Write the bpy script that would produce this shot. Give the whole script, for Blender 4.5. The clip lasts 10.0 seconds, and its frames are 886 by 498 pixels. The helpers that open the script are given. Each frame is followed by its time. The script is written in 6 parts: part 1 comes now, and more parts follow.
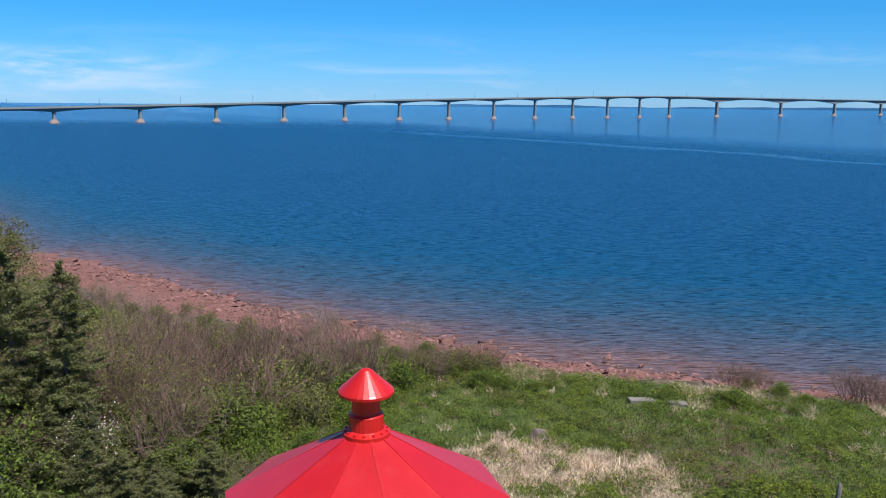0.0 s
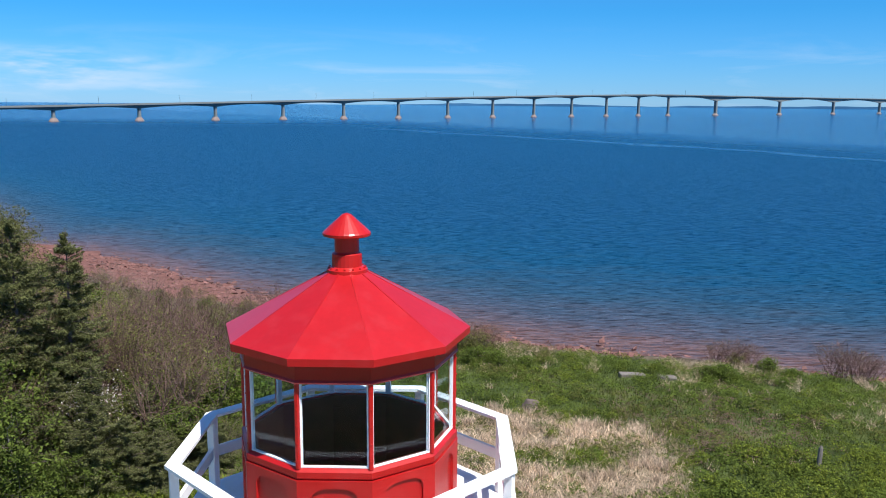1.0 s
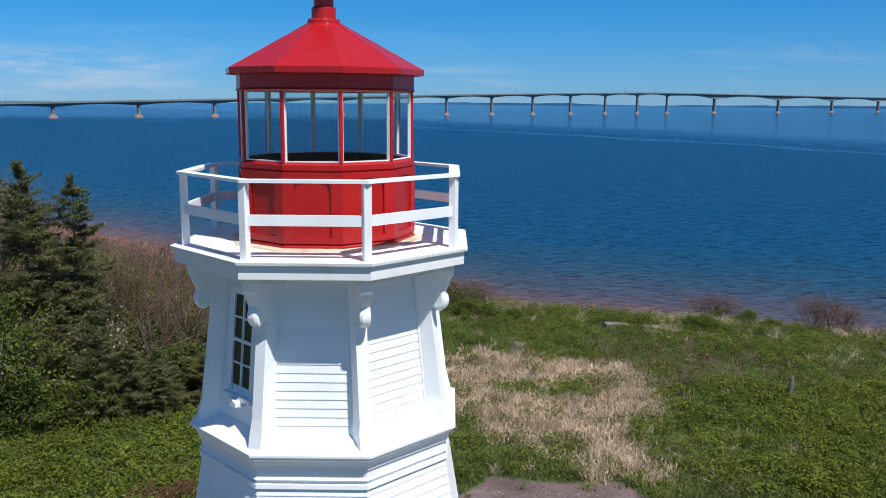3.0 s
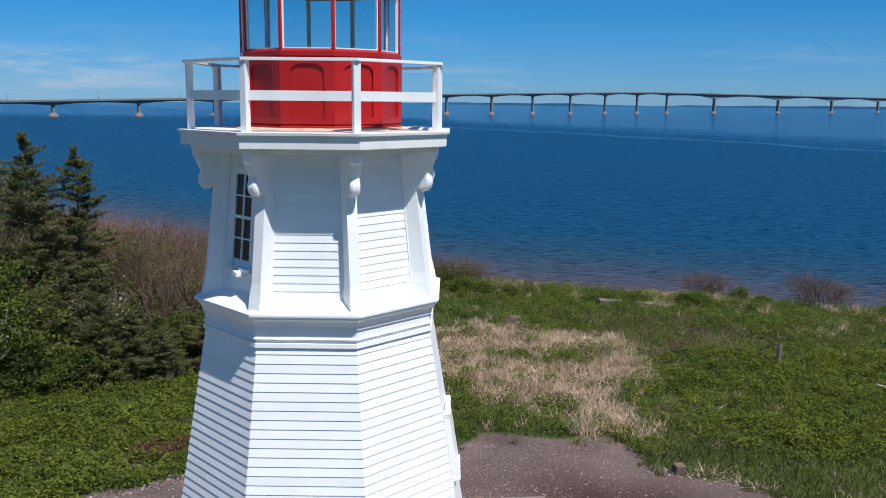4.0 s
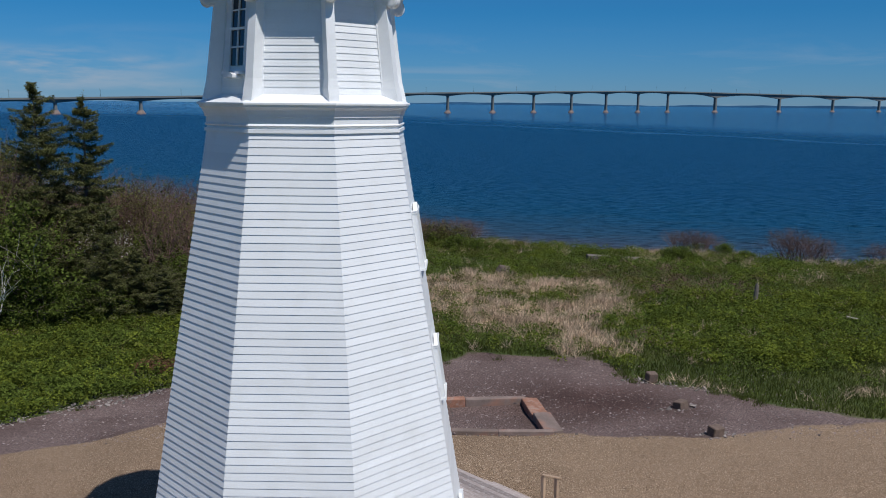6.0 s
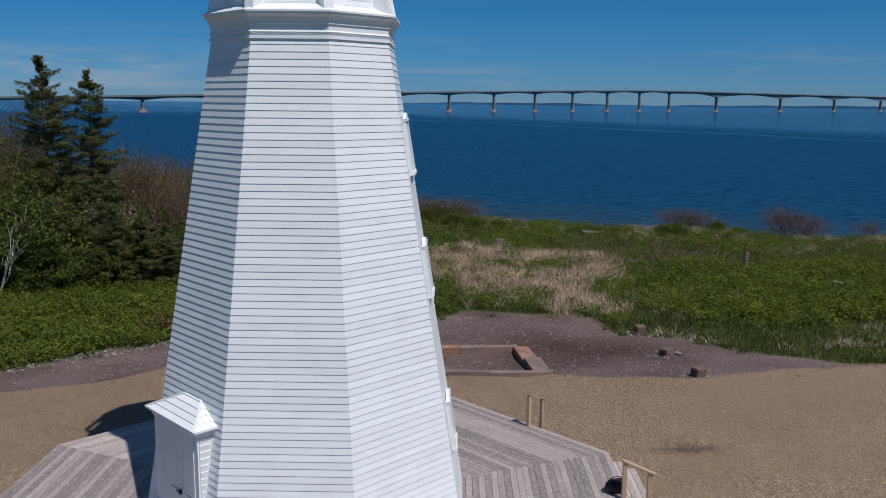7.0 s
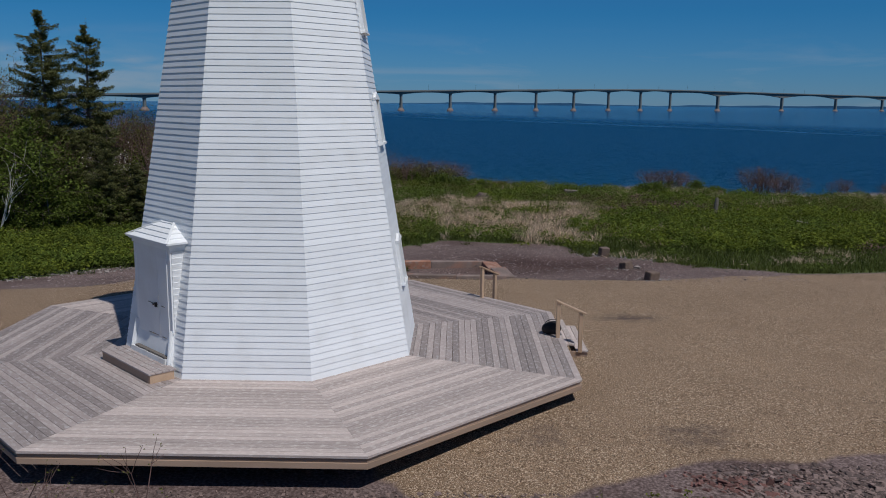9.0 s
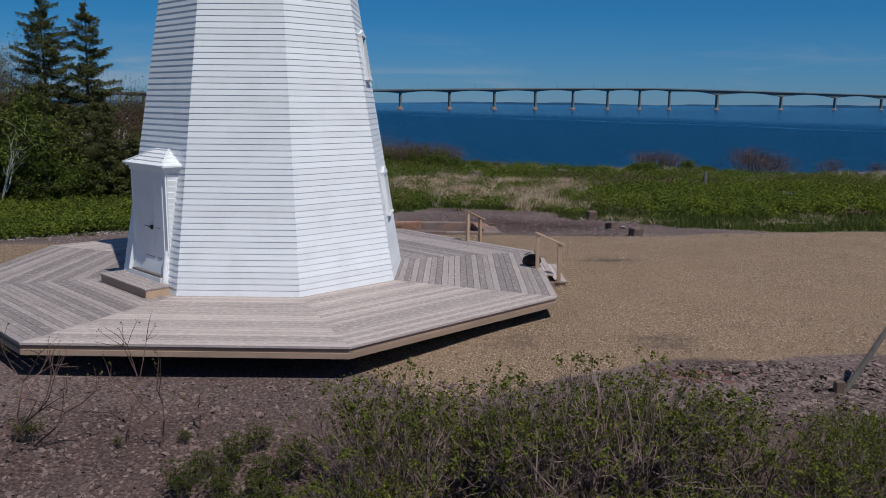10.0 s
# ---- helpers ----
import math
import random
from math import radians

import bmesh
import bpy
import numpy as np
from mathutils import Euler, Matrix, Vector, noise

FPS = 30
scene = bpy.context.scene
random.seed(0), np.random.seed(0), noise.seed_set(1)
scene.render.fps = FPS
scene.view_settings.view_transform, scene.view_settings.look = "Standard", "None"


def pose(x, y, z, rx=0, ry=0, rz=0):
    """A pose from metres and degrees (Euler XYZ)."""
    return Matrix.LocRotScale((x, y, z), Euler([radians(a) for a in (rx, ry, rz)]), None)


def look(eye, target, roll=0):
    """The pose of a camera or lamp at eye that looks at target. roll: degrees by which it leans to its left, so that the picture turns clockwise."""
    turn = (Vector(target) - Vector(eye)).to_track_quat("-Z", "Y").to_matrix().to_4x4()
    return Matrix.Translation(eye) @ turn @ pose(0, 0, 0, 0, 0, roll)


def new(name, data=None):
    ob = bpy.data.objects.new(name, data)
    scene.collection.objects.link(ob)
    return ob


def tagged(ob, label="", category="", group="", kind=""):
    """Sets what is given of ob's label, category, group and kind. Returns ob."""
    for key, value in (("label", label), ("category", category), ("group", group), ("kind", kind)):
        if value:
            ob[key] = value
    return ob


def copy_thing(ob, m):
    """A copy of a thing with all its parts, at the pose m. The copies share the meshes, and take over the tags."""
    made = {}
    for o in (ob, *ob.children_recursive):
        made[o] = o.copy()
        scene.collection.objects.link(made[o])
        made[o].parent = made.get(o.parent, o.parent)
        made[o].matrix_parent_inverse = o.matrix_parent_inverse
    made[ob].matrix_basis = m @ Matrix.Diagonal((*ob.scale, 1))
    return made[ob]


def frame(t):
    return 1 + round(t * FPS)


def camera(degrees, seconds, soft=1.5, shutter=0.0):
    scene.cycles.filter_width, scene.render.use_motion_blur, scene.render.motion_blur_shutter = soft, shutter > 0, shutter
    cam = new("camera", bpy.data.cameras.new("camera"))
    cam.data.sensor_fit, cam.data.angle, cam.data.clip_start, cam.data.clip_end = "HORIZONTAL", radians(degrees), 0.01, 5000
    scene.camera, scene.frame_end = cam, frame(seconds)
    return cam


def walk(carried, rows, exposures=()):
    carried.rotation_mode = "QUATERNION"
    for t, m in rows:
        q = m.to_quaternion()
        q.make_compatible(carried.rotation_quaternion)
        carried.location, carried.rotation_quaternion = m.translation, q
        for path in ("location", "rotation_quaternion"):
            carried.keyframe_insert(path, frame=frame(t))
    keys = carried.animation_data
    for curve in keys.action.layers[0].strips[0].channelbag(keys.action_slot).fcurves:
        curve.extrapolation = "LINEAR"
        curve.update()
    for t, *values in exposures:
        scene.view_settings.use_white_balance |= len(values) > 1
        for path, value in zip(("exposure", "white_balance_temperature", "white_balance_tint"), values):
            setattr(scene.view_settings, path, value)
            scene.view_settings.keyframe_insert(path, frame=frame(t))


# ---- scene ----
cam = camera(55.2, 10.0, soft=1.0)
ROWS = [
    (0.0, 0.676, -7.23, 17.857, 0.0, -9.865, 0.47),
    (0.5, 0.845, -7.994, 17.328, -0.03, -9.875, 0.44),
    (1.0, 0.999, -8.729, 16.673, -0.04, -9.905, 0.42),
    (1.5, 1.128, -9.355, 15.969, -0.045, -9.915, 0.41),
    (2.0, 1.263, -10.02, 15.245, -0.06, -9.93, 0.40),
    (2.5, 1.416, -10.653, 14.593, -0.08, -9.94, 0.42),
    (4.0, 1.774, -12.52, 12.528, -0.10, -9.92, 0.54),
    (4.5, 1.936, -13.081, 11.785, -0.10, -9.935, 0.57),
    (5.0, 2.145, -13.763, 11.126, -0.06, -9.93, 0.57),
    (5.5, 2.285, -14.389, 10.499, -0.03, -9.91, 0.55),
    (7.0, 2.663, -16.477, 8.239, 0.10, -9.885, 0.56),
    (7.5, 2.921, -17.146, 7.494, 0.155, -9.857, 0.59),
    (8.0, 3.224, -17.764, 6.795, 0.195, -9.82, 0.59),
    (8.5, 3.567, -18.427, 6.063, 0.214, -9.838, 0.60),
    (9.0, 3.861, -19.0, 5.416, 0.228, -9.85, 0.58),
    (9.5, 4.111, -19.597, 4.7, 0.225, -9.85, 0.56),
    (10.0, 4.255, -20.131, 3.998, 0.206, -9.865, 0.53),
]
EXPOSURES = [(0.0, 0.64), (1.0, 0.64), (1.5, 0.60), (2.5, 0.28), (4.0, 0.08), (4.5, -0.13), (5.5, -0.34), (7.5, -0.63), (8.5, -0.73), (9.0, -0.77), (10.0, -0.63)]
walk(cam, [(t, pose(x, y, z, 90 + pitch, 0, yaw) @ pose(0, 0, 0, 0, 0, roll)) for t, x, y, z, yaw, pitch, roll in ROWS], EXPOSURES)

# ---- light: a clear noon sky, the sun high behind the camera's right shoulder ----
SUN_ELEV, SUN_DIR = 60.0, Vector((0.665, -0.745, 0.0)).normalized()
sun_way = SUN_DIR * math.cos(radians(SUN_ELEV)) + Vector((0, 0, math.sin(radians(SUN_ELEV))))
sun = new("sun", bpy.data.lights.new("sun", "SUN"))
sun.data.energy, sun.data.angle, sun.data.color = 5.0, radians(0.53), (1.0, 0.98, 0.955)
sun.matrix_world = look((0, 0, 60), Vector((0, 0, 60)) - sun_way)

world = bpy.data.worlds.new("sky")
scene.world = world
world.use_nodes = True
wn, wl = world.node_tree.nodes, world.node_tree.links
sky = wn.new("ShaderNodeTexSky")
sky.sky_type, sky.sun_disc = "NISHITA", False
sky.sun_elevation = radians(SUN_ELEV)
sky.sun_rotation = math.atan2(SUN_DIR.x, SUN_DIR.y)
sky.air_density, sky.dust_density, sky.ozone_density = 1.0, 0.0, 4.0
bg = wn["Background"]
bg.inputs["Strength"].default_value = 0.074


def cloud_layer():
    """Thin streaks of cirrus low over the horizon."""
    co = wn.new("ShaderNodeTexCoord")
    sp = wn.new("ShaderNodeSeparateXYZ")
    wl.new(co.outputs["Generated"], sp.inputs[0])
    mp = wn.new("ShaderNodeMapping")
    mp.inputs["Scale"].default_value = (2.6, 2.6, 17.0)
    mp.inputs["Location"].default_value = (0.9, 0.0, 0.0)
    mp.inputs["Rotation"].default_value = (0.0, radians(1.5), 0.0)
    wl.new(co.outputs["Generated"], mp.inputs[0])
    nz = wn.new("ShaderNodeTexNoise")
    nz.inputs["Scale"].default_value, nz.inputs["Detail"].default_value, nz.inputs["Roughness"].default_value = 1.7, 8.0, 0.6
    nz.inputs["Distortion"].default_value = 0.6
    wl.new(mp.outputs[0], nz.inputs["Vector"])
    ramp = wn.new("ShaderNodeMapRange")
    ramp.inputs["From Min"].default_value, ramp.inputs["From Max"].default_value = 0.52, 0.78
    wl.new(nz.outputs["Fac"], ramp.inputs["Value"])
    band = wn.new("ShaderNodeMapRange")
    band.inputs["From Min"].default_value, band.inputs["From Max"].default_value = 0.085, 0.02
    wl.new(sp.outputs["Z"], band.inputs["Value"])
    mul = wn.new("ShaderNodeMath")
    mul.operation = "MULTIPLY"
    wl.new(ramp.outputs[0], mul.inputs[0])
    wl.new(band.outputs[0], mul.inputs[1])
    sc = wn.new("ShaderNodeMath")
    sc.operation = "MULTIPLY"
    sc.inputs[1].default_value = 0.5
    wl.new(mul.outputs[0], sc.inputs[0])
    pm = wn.new("ShaderNodeMapping")
    pm.inputs["Scale"].default_value = (4.5, 4.5, 26.0)
    wl.new(co.outputs["Generated"], pm.inputs[0])
    pz = wn.new("ShaderNodeTexNoise")
    pz.inputs["Scale"].default_value, pz.inputs["Detail"].default_value, pz.inputs["Roughness"].default_value = 2.2, 7.0, 0.55
    wl.new(pm.outputs[0], pz.inputs["Vector"])

    def fade(src, lo, hi):
        f = wn.new("ShaderNodeMapRange")
        f.interpolation_type = "SMOOTHSTEP"
        f.inputs["From Min"].default_value, f.inputs["From Max"].default_value = lo, hi
        wl.new(src, f.inputs["Value"])
        return f.outputs[0]

    def times(p, q):
        f = wn.new("ShaderNodeMath")
        f.operation = "MULTIPLY"
        wl.new(p, f.inputs[0])
        wl.new(q, f.inputs[1])
        return f.outputs[0]

    puff = times(times(fade(pz.outputs["Fac"], 0.40, 0.66), fade(sp.outputs["X"], -0.24, -0.42)), times(fade(sp.outputs["Z"], 0.0, 0.02), fade(sp.outputs["Z"], 0.062, 0.035)))
    every = wn.new("ShaderNodeMath")
    every.operation, every.use_clamp = "MULTIPLY_ADD", True
    wl.new(puff, every.inputs[0])
    every.inputs[1].default_value = 0.75
    wl.new(sc.outputs[0], every.inputs[2])
    mix = wn.new("ShaderNodeMix")
    mix.data_type = "RGBA"
    wl.new(every.outputs[0], mix.inputs["Factor"])
    tint = wn.new("ShaderNodeMix")
    tint.data_type, tint.blend_type = "RGBA", "MULTIPLY"
    tint.inputs["Factor"].default_value = 1.0
    wl.new(sky.outputs[0], tint.inputs["A"])
    hue = wn.new("ShaderNodeValToRGB")
    for e, (p, c) in zip([hue.color_ramp.elements[0], hue.color_ramp.elements[1], hue.color_ramp.elements.new(0.3)], ((0.0, (0.31, 0.64, 1.30)), (1.0, (0.80, 1.0, 1.2)), (0.10, (0.15, 0.65, 1.18)))):
        e.position, e.color = p, (*c, 1)
    wl.new(sp.outputs["Z"], hue.inputs[0])
    wl.new(hue.outputs[0], tint.inputs["B"])
    wl.new(tint.outputs["Result"], mix.inputs["A"])
    mix.inputs["B"].default_value = (6.0, 7.2, 8.8, 1)
    wl.new(mix.outputs["Result"], bg.inputs["Color"])


cloud_layer()


# ---- materials ----
def material(name, color, rough=0.6, metal=0.0, vary=0.0, scale=4.0, fine=0.0, fine_scale=60.0, bump=0.0, bump_scale=80.0,
             random=0.0, island=0.0, spec=0.5, stretch=(1, 1, 1), dirt=None, dirt_amount=0.0, dirt_scale=1.5):
    """A surface with colour drift at two scales, relief, and drift from piece to piece."""
    m = bpy.data.materials.new(name)
    m.use_nodes = True
    n, l = m.node_tree.nodes, m.node_tree.links
    bsdf = n["Principled BSDF"]
    bsdf.inputs["Roughness"].default_value = rough
    bsdf.inputs["Metallic"].default_value = metal
    bsdf.inputs["Specular IOR Level"].default_value = spec
    co = n.new("ShaderNodeTexCoord")
    mp = n.new("ShaderNodeMapping")
    mp.inputs["Scale"].default_value = stretch
    l.new(co.outputs["Object"], mp.inputs[0])
    rgb = n.new("ShaderNodeRGB")
    rgb.outputs[0].default_value = (*color, 1)
    out = rgb.outputs[0]

    def noise_tex(s, detail=4.0):
        t = n.new("ShaderNodeTexNoise")
        t.inputs["Scale"].default_value, t.inputs["Detail"].default_value = s, detail
        l.new(mp.outputs[0], t.inputs["Vector"])
        return t.outputs["Fac"]

    def shade(src, fac, amount):
        """src times 1 +- amount, following fac."""
        mr = n.new("ShaderNodeMapRange")
        mr.inputs["From Min"].default_value, mr.inputs["From Max"].default_value = 0.2, 0.8
        mr.inputs["To Min"].default_value, mr.inputs["To Max"].default_value = 1 - amount, 1 + amount
        l.new(fac, mr.inputs["Value"])
        v = n.new("ShaderNodeVectorMath")
        v.operation = "SCALE"
        l.new(src, v.inputs[0])
        l.new(mr.outputs[0], v.inputs["Scale"])
        return v.outputs[0]

    if vary:
        out = shade(out, noise_tex(scale), vary)
    if fine:
        out = shade(out, noise_tex(fine_scale, 2.0), fine)
    if random:
        out = shade(out, n.new("ShaderNodeObjectInfo").outputs["Random"], random)
    if island:
        out = shade(out, n.new("ShaderNodeNewGeometry").outputs["Random Per Island"], island)
    if dirt:
        mr = n.new("ShaderNodeMapRange")
        mr.inputs["From Min"].default_value, mr.inputs["From Max"].default_value = 0.5, 0.75
        mr.inputs["To Max"].default_value = dirt_amount
        l.new(noise_tex(dirt_scale, 6.0), mr.inputs["Value"])
        mx = n.new("ShaderNodeMix")
        mx.data_type = "RGBA"
        l.new(mr.outputs[0], mx.inputs["Factor"])
        l.new(out, mx.inputs["A"])
        mx.inputs["B"].default_value = (*dirt, 1)
        out = mx.outputs["Result"]
    l.new(out, bsdf.inputs["Base Color"])
    if bump:
        b = n.new("ShaderNodeBump")
        b.inputs["Strength"].default_value, b.inputs["Distance"].default_value = bump, 0.02
        l.new(noise_tex(bump_scale, 3.0), b.inputs["Height"])
        l.new(b.outputs[0], bsdf.inputs["Normal"])
    return m


def leaf_material(name, color, island=0.35, rough=0.75, vary=0.25, scale=0.35, through_light=0.35):
    m = material(name, color, rough, vary=vary, scale=scale, island=island, spec=0.1)
    n, l = m.node_tree.nodes, m.node_tree.links
    bsdf = n["Principled BSDF"]
    thin, both = n.new("ShaderNodeBsdfTranslucent"), n.new("ShaderNodeMixShader")
    l.new(bsdf.inputs["Base Color"].links[0].from_socket, thin.inputs["Color"])
    both.inputs[0].default_value = through_light
    l.new(bsdf.outputs[0], both.inputs[1])
    l.new(thin.outputs[0], both.inputs[2])
    l.new(both.outputs[0], n["Material Output"].inputs["Surface"])
    return m


WHITE = material("white_paint", (0.83, 0.845, 0.855), 0.45, vary=0.03, scale=1.3, fine=0.02, fine_scale=30, bump=0.05, bump_scale=40, random=0.035,
                 dirt=(0.62, 0.61, 0.57), dirt_amount=0.25, dirt_scale=2.2)
WHITE_WORN = material("worn_white_paint", (0.76, 0.76, 0.75), 0.5, vary=0.05, scale=2.0, fine=0.03, bump=0.08, bump_scale=60,
                      dirt=(0.5, 0.46, 0.4), dirt_amount=0.5, dirt_scale=2.5)
RED = material("red_paint", (0.40, 0.007, 0.007), 0.36, vary=0.10, scale=2.0, fine=0.04, fine_scale=25, bump=0.03, bump_scale=30, random=0.05,
               dirt=(0.42, 0.03, 0.03), dirt_amount=0.4, dirt_scale=3.0)
RED_DULL = material("weathered_red_roof_paint", (0.345, 0.008, 0.011), 0.30, vary=0.08, scale=3.6, fine=0.05, fine_scale=18, bump=0.04, bump_scale=22,
                    random=0.08, dirt=(0.40, 0.03, 0.035), dirt_amount=0.35, dirt_scale=5.0)
CREAM = material("worn_cream_wood", (0.60, 0.50, 0.36), 0.8, vary=0.2, scale=3, fine=0.1, bump=0.3, dirt=(0.35, 0.08, 0.05), dirt_amount=0.6, dirt_scale=3.5)
DARK = material("dark_stained_boards", (0.115, 0.030, 0.024), 0.7, vary=0.3, scale=6, bump=0.2)
BLACK = material("black_fabric", (0.008, 0.008, 0.009), 0.8, vary=0.3, scale=12, bump=0.3, bump_scale=90)
IRON = material("black_iron", (0.015, 0.015, 0.016), 0.4, metal=0.6, fine=0.2)
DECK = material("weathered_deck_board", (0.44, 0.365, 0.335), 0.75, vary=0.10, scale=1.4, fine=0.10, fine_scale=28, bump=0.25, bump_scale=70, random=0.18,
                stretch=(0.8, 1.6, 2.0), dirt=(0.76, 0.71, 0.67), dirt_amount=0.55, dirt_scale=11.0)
# the door step's own grey; on the deck, sides dimmed by the sun's angle
DECK_GREY = material("grey_or_dimmed_deck_board", (0.315, 0.262, 0.245), 0.68, vary=0.16, scale=1.4, fine=0.12, fine_scale=28, bump=0.25, bump_scale=70, random=0.24,
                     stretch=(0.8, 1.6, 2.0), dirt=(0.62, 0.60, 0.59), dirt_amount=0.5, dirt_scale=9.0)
RIM = material("pine_rim_board", (0.36, 0.25, 0.18), 0.7, vary=0.2, scale=2, fine=0.1, bump=0.2, random=0.12, stretch=(0.4, 3, 3))
PINE = material("fresh_pine", (0.48, 0.33, 0.22), 0.65, vary=0.12, scale=3, fine=0.08, bump=0.15, random=0.08)
UNDER_SHADE = material("under_deck_shade", (0.03, 0.026, 0.024), 0.95, vary=0.3, scale=3)
CONCRETE = material("bridge_concrete", (0.165, 0.18, 0.175), 0.8, vary=0.10, scale=0.05, fine=0.05, fine_scale=0.6)
CONCRETE_STAIN = material("rust_stained_concrete", (0.215, 0.165, 0.145), 0.85, vary=0.25, scale=0.15)
OLD_WOOD = material("grey_weathered_wood", (0.155, 0.135, 0.118), 0.85, vary=0.3, scale=5, fine=0.2, bump=0.4, stretch=(3, 3, 0.5))
BLOCK = material("weathered_concrete_block", (0.15, 0.105, 0.082), 0.9, vary=0.3, scale=6, fine=0.2, bump=0.5)
BLOCK_CHIP = material("pale_stone_chips", (0.22, 0.19, 0.175), 0.9, vary=0.3, scale=6, island=0.4)
PEBBLE = material("tan_pebbles", (0.33, 0.245, 0.165), 0.85, island=0.55, vary=0.1, scale=0.5)
FOUND = material("red_sandstone_footing", (0.20, 0.15, 0.13), 0.9, vary=0.25, scale=3, fine=0.2, bump=0.5, random=0.15, dirt=(0.38, 0.165, 0.10), dirt_amount=0.9, dirt_scale=1.1)
ROCK = material("pinkish_boulder", (0.135, 0.098, 0.085), 0.9, vary=0.25, scale=2, fine=0.15, bump=0.6, bump_scale=12)
FOUND_RED = material("orange_sandstone_footing", (0.30, 0.145, 0.095), 0.9, vary=0.3, scale=4, fine=0.25, bump=0.5, random=0.2, dirt=(0.36, 0.29, 0.25), dirt_amount=0.8, dirt_scale=5.0)
REDROCK = material("red_beach_stone", (0.15, 0.071, 0.060), 0.85, vary=0.3, scale=1.0, fine=0.2, bump=0.6, bump_scale=8, island=0.4)
SLATE = material("purple_grey_rubble", (0.158, 0.110, 0.097), 0.85, vary=0.25, scale=2, fine=0.15, bump=0.6, bump_scale=20, island=0.4)
RUBBLE = material("pinkish_grey_broken_stone", (0.155, 0.11, 0.098), 0.85, vary=0.25, scale=2, fine=0.15, bump=0.6, bump_scale=20, island=0.5)
FLECK = material("pale_purple_stone_chips", (0.215, 0.175, 0.168), 0.85, vary=0.25, scale=2, island=0.5)
BARK = material("grey_brown_bark", (0.11, 0.085, 0.07), 0.9, vary=0.3, scale=4, bump=0.5)
TWIG = material("grey_brown_twigs", (0.205, 0.145, 0.12), 0.9, vary=0.25, scale=2.0, island=0.35)
TWIG_DARK = material("dull_brown_twigs", (0.16, 0.118, 0.095), 0.9, vary=0.25, scale=2.0, island=0.35)
TWIG_RED = material("reddish_bare_twigs", (0.135, 0.076, 0.064), 0.9, vary=0.25, scale=1.0, island=0.35)
TWIG_PINK = material("pinkish_bare_twigs", (0.225, 0.155, 0.132), 0.9, vary=0.3, scale=2.0, island=0.4)
TWIG_PALE = material("pale_dead_wood", (0.36, 0.325, 0.29), 0.85, vary=0.2, scale=4.0, island=0.25)
BIRCH_WHITE = material("white_birch_wood", (0.58, 0.55, 0.51), 0.8, vary=0.25, scale=3.0)
SPRUCE = leaf_material("spruce_needles", (0.138, 0.146, 0.057), 0.55, through_light=0.45)
LEAF = leaf_material("fresh_green_leaves", (0.100, 0.136, 0.024), 0.4)
LEAF_DARK = leaf_material("deep_green_leaves", (0.095, 0.128, 0.024), 0.45)
LEAF_OLIVE = leaf_material("olive_leaves", (0.128, 0.130, 0.036), 0.45)
LEAF_YELLOW = leaf_material("yellow_green_herbs", (0.136, 0.166, 0.023), 0.4)
LEAF_TIP = leaf_material("young_yellow_olive_leaves", (0.118, 0.132, 0.022), 0.5)
LEAF_SMALL = leaf_material("small_olive_shrub_leaves", (0.070, 0.084, 0.018), 0.5)
LITTER = leaf_material("red_brown_dead_leaves", (0.16, 0.085, 0.05), 0.4)
STRAW = leaf_material("dry_straw_grass", (0.60, 0.47, 0.345), 0.55, 0.8)
GRASS = leaf_material("meadow_grass", (0.090, 0.112, 0.028), 0.4)
BLOSSOM = leaf_material("pale_blossom", (0.62, 0.56, 0.52), 0.2)


# ---- building blocks ----
def mesh_from(name, verts, faces):
    me = bpy.data.meshes.new(name)
    me.from_pydata(verts, [], faces)
    me.update()
    return me


def thing(name, m, label, category, group="", kind=""):
    ob = new(name)
    ob.matrix_world = m
    ob.empty_display_size = 0.2
    return tagged(ob, label, category, group, kind)


def part(name, bm, mat, parent, label="", m=None, smooth=False):
    """One mesh under a thing or a part."""
    if isinstance(bm, bmesh.types.BMesh):
        me = bpy.data.meshes.new(name)
        bmesh.ops.recalc_face_normals(bm, faces=bm.faces)
        bm.to_mesh(me)
        bm.free()
    else:
        me = bm
    if not me.materials:
        me.materials.append(mat)
    if smooth:
        me.shade_smooth()
    ob = new(name, me)
    ob.parent = parent
    if m is not None:
        ob.matrix_basis = m
    return tagged(ob, label)


def box(bm, sx, sy, sz, m=Matrix(), bevel=0.0):
    """A box of that size about its centre, at m."""
    r = bmesh.ops.create_cube(bm, size=1.0)
    vs = r["verts"]
    bmesh.ops.scale(bm, vec=(sx, sy, sz), verts=vs)
    if bevel:
        es = list({e for v in vs for e in v.link_edges})
        vs = list({v for f in bmesh.ops.bevel(bm, geom=es, offset=bevel, segments=1, affect="EDGES", profile=0.5)["faces"] for v in f.verts} | {v for v in vs if v.is_valid})
    bmesh.ops.transform(bm, matrix=m, verts=vs)
    return bm


def beam(bm, a, b, w, h, bevel=0.0):
    """A straight timber from a to b."""
    a, b = Vector(a), Vector(b)
    d = b - a
    q = d.to_track_quat("X", "Z").to_matrix().to_4x4()
    return box(bm, d.length, w, h, Matrix.Translation((a + b) / 2) @ q, bevel)


